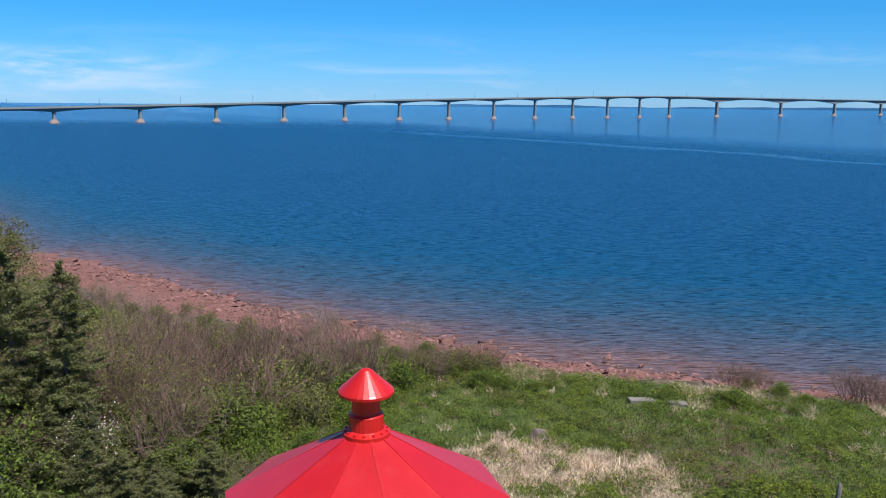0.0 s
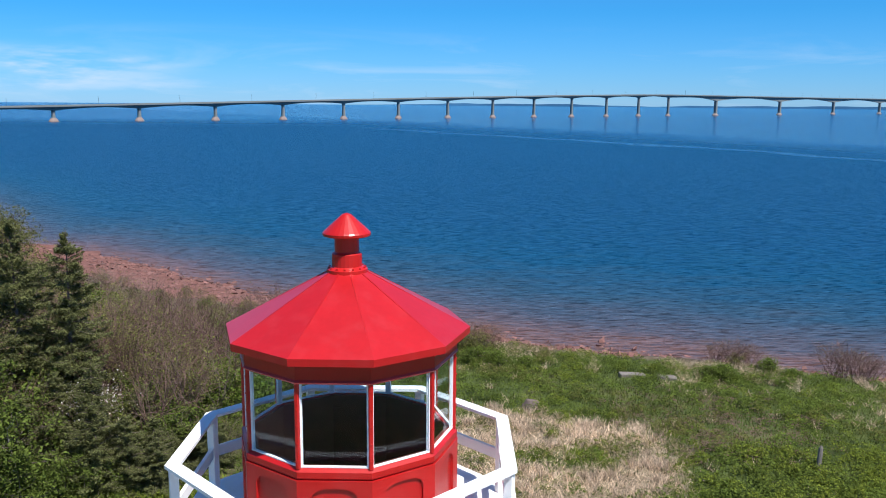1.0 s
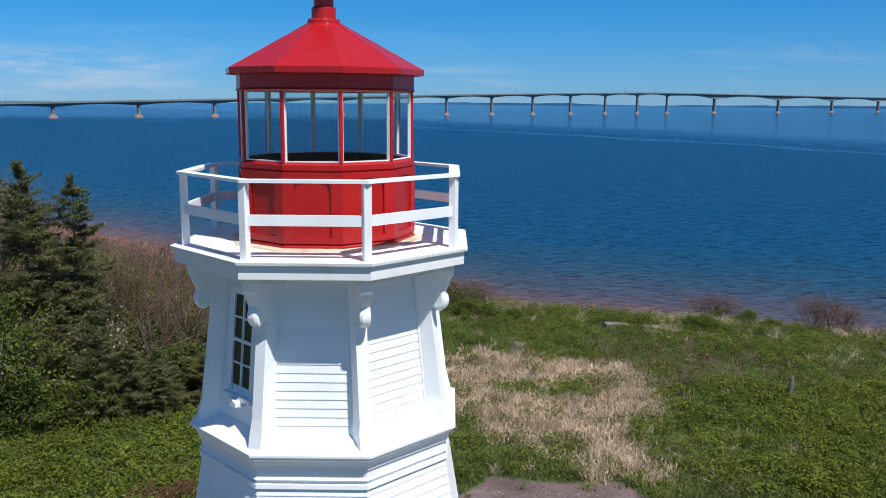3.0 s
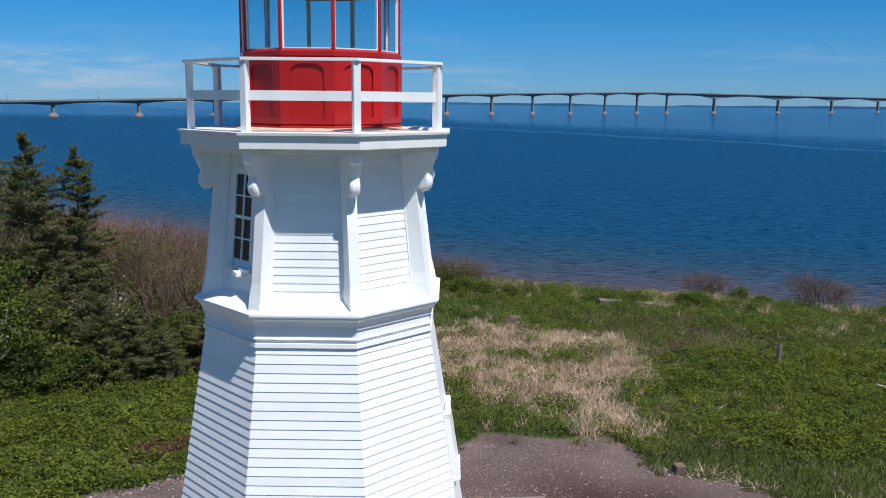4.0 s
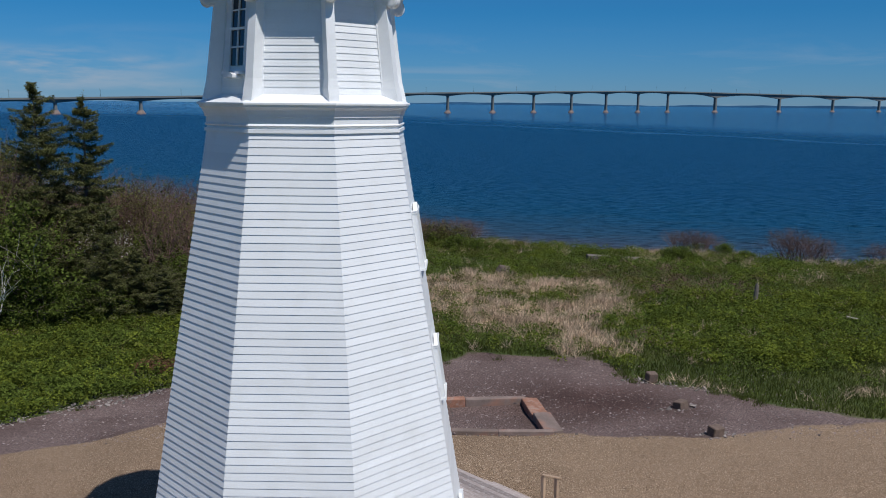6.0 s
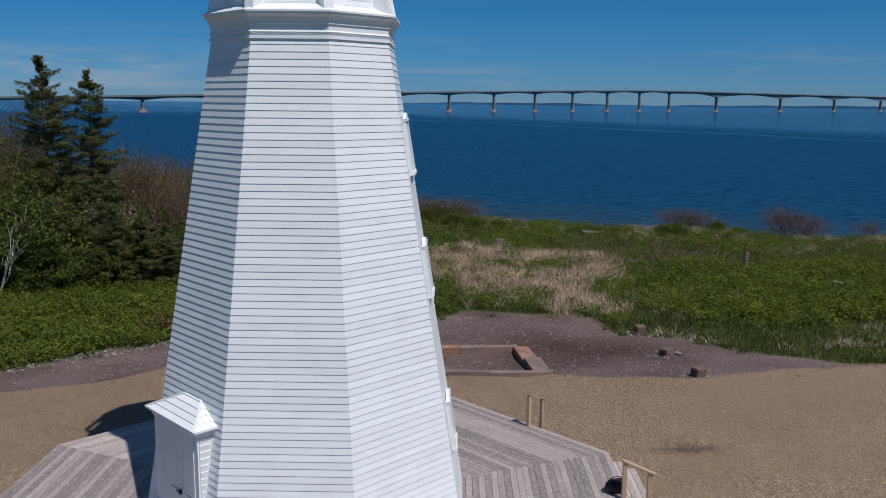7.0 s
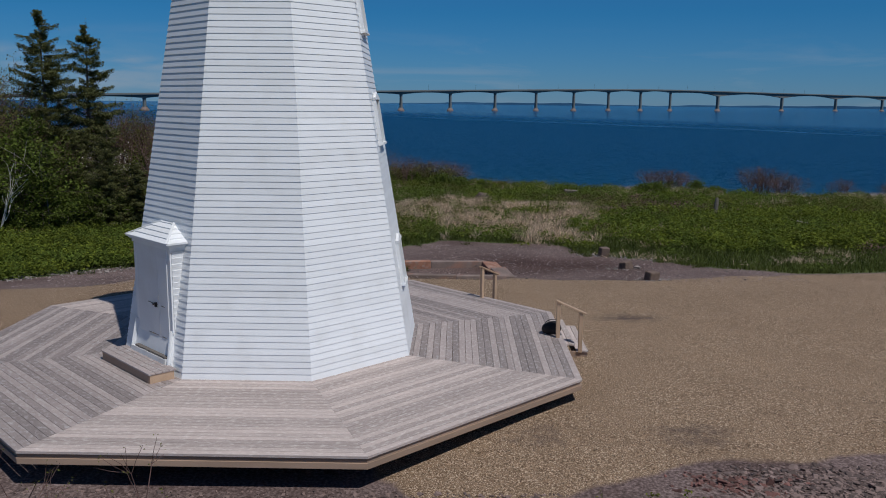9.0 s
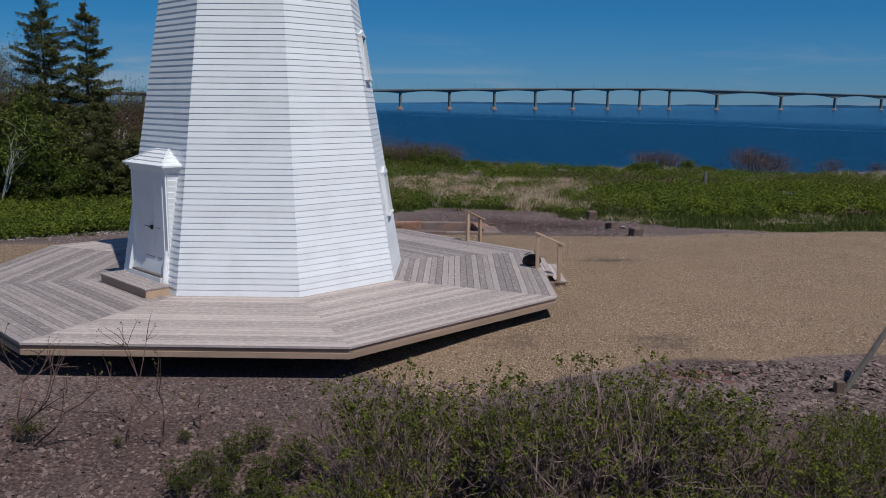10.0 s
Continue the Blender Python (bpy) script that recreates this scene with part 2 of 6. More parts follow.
def loft(bm, n, levels, phase, cap_low=True, cap_high=True):
    """Rings of n corners at (radius, height), skinned. phase: the angle of a corner from -y towards +x, in degrees."""
    rings = []
    for r, z in levels:
        rings.append([bm.verts.new((r * math.sin(radians(phase + 360 * k / n)), -r * math.cos(radians(phase + 360 * k / n)), z)) for k in range(n)])
    for lo, hi in zip(rings, rings[1:]):
        for k in range(n):
            bm.faces.new((lo[k], lo[(k + 1) % n], hi[(k + 1) % n], hi[k]))
    if cap_low:
        bm.faces.new(rings[0][::-1])
    if cap_high:
        bm.faces.new(rings[-1])
    return bm


def tube(bm, n, profile, phase, closed=True):
    """A ring-shaped body: the closed profile of (radius, height), swept round n corners."""
    rings = [[bm.verts.new((r * math.sin(radians(phase + 360 * k / n)), -r * math.cos(radians(phase + 360 * k / n)), z)) for k in range(n)] for r, z in profile]
    pairs = list(zip(rings, rings[1:] + ([rings[0]] if closed else [])))
    for lo, hi in pairs[: len(rings) if closed else None]:
        for k in range(n):
            bm.faces.new((lo[k], lo[(k + 1) % n], hi[(k + 1) % n], hi[k]))
    return bm


def ang(a, r, z):
    """The place at radius r, a degrees from -y towards +x."""
    return Vector((r * math.sin(radians(a)), -r * math.cos(radians(a)), z))


class Heap:
    """Many small faces gathered into one mesh."""

    def __init__(self):
        self.v, self.f, self.n = [], [], 0

    def add(self, verts, faces):
        self.v.append(np.asarray(verts, float).reshape(-1, 3))
        self.f.append(np.asarray(faces, int) + self.n)
        self.n += len(self.v[-1])

    def mesh(self, name):
        me = bpy.data.meshes.new(name)
        me.from_pydata(np.concatenate(self.v), [], [row for f in self.f for row in f.tolist()])
        me.update()
        return me


RNG = np.random.default_rng(7)


def leaves(heap, centres, sizes, up=0.4, slim=0.55, corners=4):
    """A diamond leaf at each centre, turned at random; up: how far it tends to lie flat."""
    c = np.asarray(centres, float)
    k = len(c)
    nrm = RNG.normal(size=(k, 3))
    nrm /= np.linalg.norm(nrm, axis=1)[:, None]
    nrm[:, 2] = np.abs(nrm[:, 2]) + up
    nrm /= np.linalg.norm(nrm, axis=1)[:, None]
    a = np.cross(nrm, RNG.normal(size=(k, 3)))
    a /= np.linalg.norm(a, axis=1)[:, None] + 1e-9
    b = np.cross(nrm, a)
    s = np.asarray(sizes, float).reshape(-1, 1) * np.ones((k, 1))
    if corners == 3:
        heap.add(np.stack([c - a * s, c - b * s * slim * 1.3, c + a * s + b * s * slim * 0.6], 1).reshape(-1, 3), np.arange(3 * k).reshape(k, 3))
        return
    v = np.stack([c - a * s, c - b * s * slim, c + a * s, c + b * s * slim], 1).reshape(-1, 3)
    heap.add(v, np.arange(4 * k).reshape(k, 4))


def blades(heap, feet, heights, width, lean=0.35):
    """Grass blades: slim triangles that lean at random."""
    p = np.asarray(feet, float)
    k = len(p)
    th = RNG.uniform(0, 2 * np.pi, k)
    h = np.asarray(heights, float)
    side = np.stack([np.cos(th), np.sin(th), np.zeros(k)], 1) * width
    off = RNG.normal(size=(k, 2)) * lean * h[:, None]
    tip = p + np.concatenate([off, h[:, None]], 1)
    v = np.stack([p - side, p + side, tip], 1).reshape(-1, 3)
    heap.add(v, np.arange(3 * k).reshape(k, 3))


def stick(heap, a, b, ra, rb):
    """A tapered three-sided stick."""
    a, b = np.asarray(a, float), np.asarray(b, float)
    d = b - a
    d /= np.linalg.norm(d) + 1e-9
    u = np.cross(d, (0.31, 0.2, 0.93) if abs(d[2]) < 0.9 else (1.0, 0, 0))
    u /= np.linalg.norm(u) + 1e-9
    w = np.cross(d, u)
    t = np.array([0, 2.094, 4.189])
    ring = np.cos(t)[:, None] * u + np.sin(t)[:, None] * w
    heap.add(np.concatenate([a + ring * ra, b + ring * rb]), [(0, 1, 4, 3), (1, 2, 5, 4), (2, 0, 3, 5)])


def branch(heap, a, d, length, r, depth, tips, spread=0.55, kids=3, rise=0.1, bend=0.15):
    """A bough that forks; collects the tips."""
    a = np.asarray(a, float)
    steps = 3 if depth > 1 else 2
    for i in range(steps):
        d = d + RNG.normal(size=3) * bend + (0, 0, rise)
        d = d / np.linalg.norm(d)
        b = a + d * length / steps
        stick(heap, a, b, r * (1 - 0.25 * i / steps), r * (1 - 0.25 * (i + 1) / steps) * (0.8 if i == steps - 1 else 1))
        a = b
        if depth and i:
            for _ in range(kids if i == steps - 1 else max(1, kids - 2)):
                nd = d + RNG.normal(size=3) * spread
                nd /= np.linalg.norm(nd)
                branch(heap, a, nd, length * RNG.uniform(0.5, 0.75), r * 0.55, depth - 1, tips, spread, kids, rise, bend)
    tips.append(a)
    return a


# ---- the lie of the land ----
WATER = -7.11
XS = [-400, -120, -70, -57, -37, -27, -14, -4.5, 5, 10, 20, 28, 34, 40, 70, 200]
SHORE = [420, 190, 128, 123, 107, 98, 88, 83.2, 77, 73, 69.5, 66.1, 63.5, 62.1, 51, 10]
EDGE = [380, 160, 100, 94, 80, 72, 65, 58.5, 54, 51.3, 48.7, 46, 44.5, 43, 34, -10]


def smooth(a, b, x):
    t = np.clip((np.asarray(x, float) - a) / (b - a), 0, 1)
    return t * t * (3 - 2 * t)


def wob(x, y, s=1.0):
    """A cheap smooth unevenness."""
    return (np.sin(x * 0.71 * s + 1.3 * np.sin(y * 0.37 * s)) + np.sin(y * 0.83 * s + 1.7 * np.sin(x * 0.29 * s + 2)) + np.sin((x + y) * 1.9 * s) * 0.4) / 2.4


def pit(x, y):
    """The sunken floor within the old foundation."""
    return 0.26 * smooth(-1.6, -1.2, x) * smooth(5.9, 5.55, x) * smooth(11.05, 11.4, y) * smooth(14.75, 14.35, y)


def ground_z(x, y):
    x, y = np.asarray(x, float), np.asarray(y, float)
    z = np.interp(y, [-30, -13, -6.9, -4, 4, 8, 11, 15, 20, 25, 40, 54], [-1.6, -1.05, -0.60, -0.47, -0.50, -0.62, -0.85, -1.05, -1.18, -1.24, -1.32, -1.5])
    z = z - 0.7 * smooth(-5, -10, x) * smooth(4, 15, y)
    z = z - pit(x, y)
    z = z + wob(x, y, 0.8) * 0.12 * smooth(16, 24, y) + wob(x, y, 0.5) * 0.05
    e, s = np.interp(x, XS, EDGE), np.interp(x, XS, SHORE)
    e = e + wob(x, y * 0, 1.1) * 0.8
    bluff = smooth(0, 1, (y - e) / 6.0)
    beach = np.interp((y - e - 5) / np.maximum(s - e - 5, 1), [0, 1, 4, 30], [-4.6, WATER, WATER - 2.0, WATER - 7.0])
    beach = beach + wob(x, y, 1.6) * 0.10
    return np.where(y > e, z * (1 - bluff) + beach * bluff, z)


def inside(x, y, poly, soft=0.5):
    """1 inside the outline, 0 outside, with an uneven soft rim."""
    x, y = np.asarray(x, float), np.asarray(y, float)
    hit = np.zeros(x.shape, bool)
    near = np.full(x.shape, 1e9)
    for (ax, ay), (bx, by) in zip(poly, poly[1:] + poly[:1]):
        cross = ((ay > y) != (by > y)) & (x < (bx - ax) * (y - ay) / ((by - ay) or 1e-9) + ax)
        hit ^= cross
        t = np.clip(((x - ax) * (bx - ax) + (y - ay) * (by - ay)) / ((bx - ax) ** 2 + (by - ay) ** 2), 0, 1)
        near = np.minimum(near, np.hypot(x - ax - t * (bx - ax), y - ay - t * (by - ay)))
    d = np.where(hit, near, -near) + wob(x, y, 3.0) * soft * 0.5
    return np.clip(0.5 + d / (2 * soft), 0, 1)


GRAVEL = [(-40, -4), (-14, 6.5), (-11.2, 10.0), (-9.2, 11.4), (-6.9, 12.7), (-3, 12.6), (2.7, 11.6), (6.2, 11.3), (8.6, 11.0), (11.4, 10.9), (13.4, 11.9), (17.2, 12.6), (26, 14),
          (48, 13), (48, -4.5), (12, -5.0), (9.9, -5.5), (8.9, -5.35), (7.1, -6.0), (5.8, -6.8), (4.6, -7.2), (3.6, -7.0), (2.0, -5.0), (-4, -5.5), (-8, -6.5)]
GRAVEL_ROAD = [(-40, 4), (-15.5, 10.5), (-13.1, 13.5), (-12, 15.1), (-10.2, 17.0), (-8.2, 17.5), (-3, 18.5), (2.3, 19.5), (3.5, 21), (6.6, 20.4), (9.1, 20.8), (9.9, 18.2), (10.6, 17.1),
               (12.7, 16.3), (14.9, 14.3), (17.5, 12.9), (26, 14.2), (30, 11), (8, 6), (-9, 6), (-14, 0), (-40, -8)]
DRY = [(0.8, 36), (2.1, 38), (4.1, 39.2), (6.3, 38.4), (9.6, 37.6), (12.3, 36.3), (13.4, 32.7), (13.0, 28.9), (10.9, 26.7), (10.4, 23.5), (11.0, 22.4), (10.4, 20.9), (8.0, 21.0), (6.6, 23.4), (4.4, 25.4),
       (3.4, 27.2), (1.6, 28.5)]


def dry_cover(x, y):
    """How much of the dry patch is straw; a green island and a few gaps break it."""
    isle = np.exp(-((x - 8.7) / 1.9) ** 2 - ((y - 32.0) / 1.5) ** 2) + 0.8 * np.exp(-((x - 5.2) / 1.2) ** 2 - ((y - 31.6) / 0.9) ** 2) + 0.7 * np.exp(-((x - 7.6) / 1.5) ** 2 - ((y - 24.6) / 0.8) ** 2)
    return inside(x, y, DRY, 0.9) * np.clip(1.0 - 1.1 * isle + 0.25 * wob(x, y, 2.1), 0, 1)


def coords(lo, hi, step, far, grow=1.22):
    fine = list(np.arange(lo, hi + step / 2, step))
    a, s = fine[-1], step
    right = []
    while a < far:
        s *= grow
        a += s
        right.append(min(a, far))
    b, s, left = fine[0], step, []
    while b > -far:
        s *= grow
        b -= s
        left.append(max(b, -far))
    return np.array(left[::-1] + fine + right)


def sheet(name, xs, ys, zf, attrs, mat, kind_label, category):
    gx, gy = np.meshgrid(xs, ys)
    z = zf(gx, gy)
    verts = np.stack([gx, gy, z], -1).reshape(-1, 3)
    nx, ny = len(xs), len(ys)
    i = np.arange((ny - 1) * (nx - 1))
    a = (i // (nx - 1)) * nx + i % (nx - 1)
    me = mesh_from(name, verts, np.stack([a, a + 1, a + nx + 1, a + nx], 1).tolist())
    for key, values in attrs.items():
        at = me.attributes.new(key, "FLOAT", "POINT")
        at.data.foreach_set("value", values(gx, gy).reshape(-1).astype(np.float32))
    me.shade_smooth()
    me.materials.append(mat)
    return tagged(new(name, me), kind_label, category, kind="structure")


def ground_material():
    m = bpy.data.materials.new("ground_cover")
    m.use_nodes = True
    n, l = m.node_tree.nodes, m.node_tree.links
    bsdf = n["Principled BSDF"]
    bsdf.inputs["Roughness"].default_value = 0.95
    bsdf.inputs["Specular IOR Level"].default_value = 0.15
    co = n.new("ShaderNodeTexCoord")

    def tex(scale, detail=5.0, kind="ShaderNodeTexNoise"):
        t = n.new(kind)
        t.inputs["Scale"].default_value = scale
        if kind == "ShaderNodeTexNoise":
            t.inputs["Detail"].default_value = detail
        l.new(co.outputs["Object"], t.inputs["Vector"])
        return t

    def ramp(fac, *stops):
        r = n.new("ShaderNodeValToRGB")
        while len(r.color_ramp.elements) < len(stops):
            r.color_ramp.elements.new(0.5)
        for e, (p, c) in zip(r.color_ramp.elements, stops):
            e.position, e.color = p, (*c, 1)
        l.new(fac, r.inputs[0])
        return r.outputs[0]

    def mix(a, b, fac, mode="MIX"):
        x = n.new("ShaderNodeMix")
        x.data_type, x.blend_type = "RGBA", mode
        if isinstance(fac, float):
            x.inputs["Factor"].default_value = fac
        else:
            l.new(fac, x.inputs["Factor"])
        l.new(a, x.inputs["A"])
        l.new(b, x.inputs["B"])
        return x.outputs["Result"]

    def zone(name, sharp=0.25, rag=0.5, scale=2.5):
        """The zone's cover with a ragged rim."""
        a = n.new("ShaderNodeAttribute")
        a.attribute_name = name
        s = n.new("ShaderNodeMath")
        s.operation = "MULTIPLY_ADD"
        l.new(tex(scale).outputs["Fac"], s.inputs[0])
        s.inputs[1].default_value = rag * 2
        s.inputs[2].default_value = -rag
        t = n.new("ShaderNodeMath")
        l.new(a.outputs["Fac"], t.inputs[0])
        l.new(s.outputs[0], t.inputs[1])
        r = n.new("ShaderNodeMapRange")
        r.inputs["From Min"].default_value, r.inputs["From Max"].default_value = 0.5 - sharp, 0.5 + sharp
        l.new(t.outputs[0], r.inputs["Value"])
        return r.outputs[0]

    grass = ramp(tex(0.35).outputs["Fac"], (0.3, (0.045, 0.065, 0.018)), (0.55, (0.068, 0.090, 0.026)), (0.75, (0.11, 0.105, 0.05)))
    straw = ramp(tex(1.6, 8).outputs["Fac"], (0.3, (0.075, 0.065, 0.035)), (0.5, (0.20, 0.155, 0.10)), (0.7, (0.42, 0.34, 0.245)))
    pebble = ramp(tex(42, 3).outputs["Fac"], (0.35, (0.074, 0.047, 0.030)), (0.46, (0.206, 0.138, 0.088)), (0.56, (0.282, 0.195, 0.130)), (0.67, (0.64, 0.52, 0.40)))
    pebble = mix(pebble, ramp(tex(15, 4).outputs["Fac"], (0.3, (0.74, 0.73, 0.71)), (0.52, (1.0, 1.0, 1.0)), (0.7, (1.25, 1.22, 1.18))), 1.0, "MULTIPLY")
    broad = ramp(tex(0.5, 6).outputs["Fac"], (0.3, (0.90, 0.89, 0.88)), (0.6, (1.0, 1.0, 1.0)), (0.8, (1.05, 1.04, 1.02)))
    pebble = mix(pebble, broad, 1.0, "MULTIPLY")
    soil = ramp(tex(20, 8).outputs["Fac"], (0.28, (0.062, 0.046, 0.042)), (0.5, (0.158, 0.120, 0.112)), (0.70, (0.30, 0.24, 0.226)))
    soil = mix(soil, ramp(tex(0.45, 5).outputs["Fac"], (0.35, (0.60, 0.54, 0.53)), (0.65, (1.04, 1.0, 1.0))), 1.0, "MULTIPLY")
    shingle = ramp(tex(4.5, 6).outputs["Fac"], (0.25, (0.075, 0.032, 0.027)), (0.5, (0.165, 0.076, 0.063)), (0.75, (0.26, 0.14, 0.12)))
    shingle = mix(shingle, ramp(tex(0.5, 5).outputs["Fac"], (0.3, (0.75, 0.72, 0.7)), (0.7, (1.15, 1.15, 1.15))), 1.0, "MULTIPLY")
    duff = ramp(tex(1.2, 7).outputs["Fac"], (0.3, (0.045, 0.036, 0.024)), (0.5, (0.085, 0.066, 0.042)), (0.7, (0.15, 0.115, 0.085)))
    damp = ramp(zone("damp", 0.5, 0.45, 0.9), (0.0, (1.0, 1.0, 1.0)), (1.0, (0.52, 0.43, 0.41)))
    soil = mix(soil, damp, 1.0, "MULTIPLY")
    grass = mix(grass, duff, zone("thicket", 0.3, 0.4, 0.7))
    c = mix(grass, straw, zone("dry", 0.3, 0.6, 0.8))
    c = mix(c, soil, zone("road", 0.12, 0.25, 1.5))
    c = mix(c, pebble, zone("gravel", 0.10, 0.18, 1.8))
    mud = ramp(tex(14, 6).outputs["Fac"], (0.3, (0.045, 0.032, 0.027)), (0.6, (0.12, 0.088, 0.075)))
    c = mix(c, mud, zone("stain", 0.35, 0.5, 5.0))
    c = mix(c, shingle, zone("beach", 0.2, 0.3, 1.0))
    l.new(c, bsdf.inputs["Base Color"])
    b = n.new("ShaderNodeBump")
    b.inputs["Strength"].default_value, b.inputs["Distance"].default_value = 0.7, 0.03
    l.new(tex(24, 4).outputs["Fac"], b.inputs["Height"])
    l.new(b.outputs[0], bsdf.inputs["Normal"])
    return m


def road_mask(x, y):
    front = smooth(-16, -12, y) * smooth(4.0, 1.0, y) * smooth(-16, -9, x) * smooth(24, 15, x)
    return np.maximum(inside(x, y, GRAVEL_ROAD), front)


ground = sheet("ground", coords(-46, 48, 0.55, 4800), coords(-24, 100, 0.55, 4800), ground_z, {
    "gravel": lambda x, y: inside(x, y, GRAVEL, 0.35),
    "road": road_mask,
    "dry": dry_cover,
    "stain": lambda x, y: np.clip(np.exp(-((x - 8.4) / 0.75) ** 2 - ((y + 4.45) / 0.35) ** 2) + np.exp(-((x - 5.6) / 0.6) ** 2 - ((y + 4.5) / 0.3) ** 2) + np.exp(-((x - 9.0) / 0.9) ** 2 - ((y - 4.2) / 0.35) ** 2), 0, 1),
    "damp": lambda x, y: np.exp(-((x - 7.8) / 3.6) ** 2 - ((y - 14.8) / 2.6) ** 2) + 0.62 * smooth(-7.0, -8.2, y),
    "thicket": lambda x, y: np.maximum(smooth(-1.5, 1.0, y - np.interp(x, XS, EDGE)), smooth(2, -4, x - np.interp(y, [25, 30, 36, 44, 50, 56], [-13.5, -9.5, -6.5, -2.5, 3.5, 5.5])) * smooth(24, 30, y)),
    "beach": lambda x, y: smooth(2.5, 5.5, y - np.interp(x, XS, EDGE)),
}, ground_material(), "meadow, tan gravel yard, dirt track and red shingle shore", "ground")


def water_material():
    m = bpy.data.materials.new("sea_water")
    m.use_nodes = True
    n, l = m.node_tree.nodes, m.node_tree.links
    bsdf = n["Principled BSDF"]
    bsdf.inputs["IOR"].default_value = 1.33
    bsdf.inputs["Specular Tint"].default_value = (0.30, 0.66, 1.0, 1)
    co = n.new("ShaderNodeTexCoord")

    def tex(scale, detail, stretch, rot=0.0, dist=0.0):
        mp = n.new("ShaderNodeMapping")
        mp.inputs["Scale"].default_value = stretch
        mp.inputs["Rotation"].default_value = (0, 0, radians(rot))
        l.new(co.outputs["Object"], mp.inputs[0])
        t = n.new("ShaderNodeTexNoise")
        t.inputs["Scale"].default_value, t.inputs["Detail"].default_value, t.inputs["Distortion"].default_value = scale, detail, dist
        l.new(mp.outputs[0], t.inputs["Vector"])
        return t.outputs["Fac"]

    at = n.new("ShaderNodeAttribute")
    at.attribute_name = "shoal"
    rg = n.new("ShaderNodeMath")
    rg.operation = "MULTIPLY_ADD"
    l.new(tex(0.12, 5, (1, 2, 1), 20), rg.inputs[0])
    rg.inputs[1].default_value = 0.3
    l.new(at.outputs["Fac"], rg.inputs[2])
    r = n.new("ShaderNodeValToRGB")
    for e, (p, c) in zip([r.color_ramp.elements.new(x) for x in (0.3, 0.5, 0.75)], ((0.3, (0.003, 0.057, 0.128)), (0.52, (0.024, 0.062, 0.106)), (0.85, (0.080, 0.072, 0.092)))):
        e.position, e.color = p, (*c, 1)
    r.color_ramp.elements[0].color = (0.000, 0.040, 0.128, 1)
    r.color_ramp.elements[-1].position = 1.0
    r.color_ramp.elements[-1].color = (0.14, 0.082, 0.078, 1)
    l.new(rg.outputs[0], r.inputs[0])
    # ripple light and dark, painted into the base colour by noise
    ripple_light = n.new("ShaderNodeMapRange")
    ripple_light.inputs["From Min"].default_value, ripple_light.inputs["From Max"].default_value = 0.35, 0.65
    ripple_light.inputs["To Min"].default_value, ripple_light.inputs["To Max"].default_value = 0.56, 1.42
    l.new(tex(1.25, 5, (0.42, 2.6, 1), 9, 0.5), ripple_light.inputs["Value"])
    tone = n.new("ShaderNodeVectorMath")
    tone.operation = "SCALE"
    l.new(r.outputs[0], tone.inputs[0])
    l.new(ripple_light.outputs[0], tone.inputs["Scale"])
    l.new(tone.outputs[0], bsdf.inputs["Base Color"])
    # beyond a long slick the wind drops and the sea lies smoother
    dot = n.new("ShaderNodeVectorMath")
    dot.operation = "DOT_PRODUCT"
    l.new(co.outputs["Object"], dot.inputs[0])
    dot.inputs[1].default_value = (0.83, 0.56, 0.0)
    way = n.new("ShaderNodeMath")
    way.operation = "MULTIPLY_ADD"
    l.new(tex(0.006, 4, (1, 1, 1), 0, 0.3), way.inputs[0])
    way.inputs[1].default_value = 90.0
    l.new(dot.outputs["Value"], way.inputs[2])

    def span(lo, hi, to0, to1, src):
        m_r = n.new("ShaderNodeMapRange")
        m_r.interpolation_type = "SMOOTHSTEP"
        for k, val in zip(("From Min", "From Max", "To Min", "To Max"), (lo, hi, to0, to1)):
            m_r.inputs[k].default_value = val
        l.new(src, m_r.inputs["Value"])
        return m_r.outputs[0]

    def both(op, x, y):
        q = n.new("ShaderNodeMath")
        q.operation = op
        l.new(x, q.inputs[0])
        l.new(y, q.inputs[1])
        return q.outputs[0]

    parts = n.new("ShaderNodeSeparateXYZ")
    l.new(co.outputs["Object"], parts.inputs[0])
    slick = both("MULTIPLY", span(398.0, 405.0, 0.0, 1.0, way.outputs[0]), span(408.0, 418.0, 1.0, 0.0, way.outputs[0]))
    slick = both("MULTIPLY", slick, span(-110.0, 30.0, 0.0, 0.55, parts.outputs["X"]))
    lull = both("MAXIMUM", span(410.0, 600.0, 0.0, 0.8, way.outputs[0]), span(750.0, 1100.0, 0.0, 0.6, parts.outputs["Y"]))
    calm = both("MAXIMUM", slick, lull)
    l.new(span(0.0, 1.0, 0.28, 0.13, calm), bsdf.inputs["Roughness"])
    # crests mirror more sky than troughs: painted by noise in the specular level
    facet = n.new("ShaderNodeMapRange")
    for k, val in zip(("From Min", "From Max", "To Min", "To Max"), (0.40, 0.60, 0.0, 0.22)):
        facet.inputs[k].default_value = val
    l.new(tex(1.25, 5, (0.42, 2.6, 1), 9, 0.5), facet.inputs["Value"])
    gloss = n.new("ShaderNodeMix")
    l.new(calm, gloss.inputs["Factor"])
    l.new(facet.outputs[0], gloss.inputs["A"])
    gloss.inputs["B"].default_value = 0.95
    l.new(gloss.outputs["Result"], bsdf.inputs["Specular IOR Level"])
    add = n.new("ShaderNodeMath")
    l.new(tex(0.42, 7, (0.6, 2.4, 1), 10, 0.8), add.inputs[0])
    sw = n.new("ShaderNodeMath")
    sw.operation = "MULTIPLY"
    sw.inputs[1].default_value = 0.5
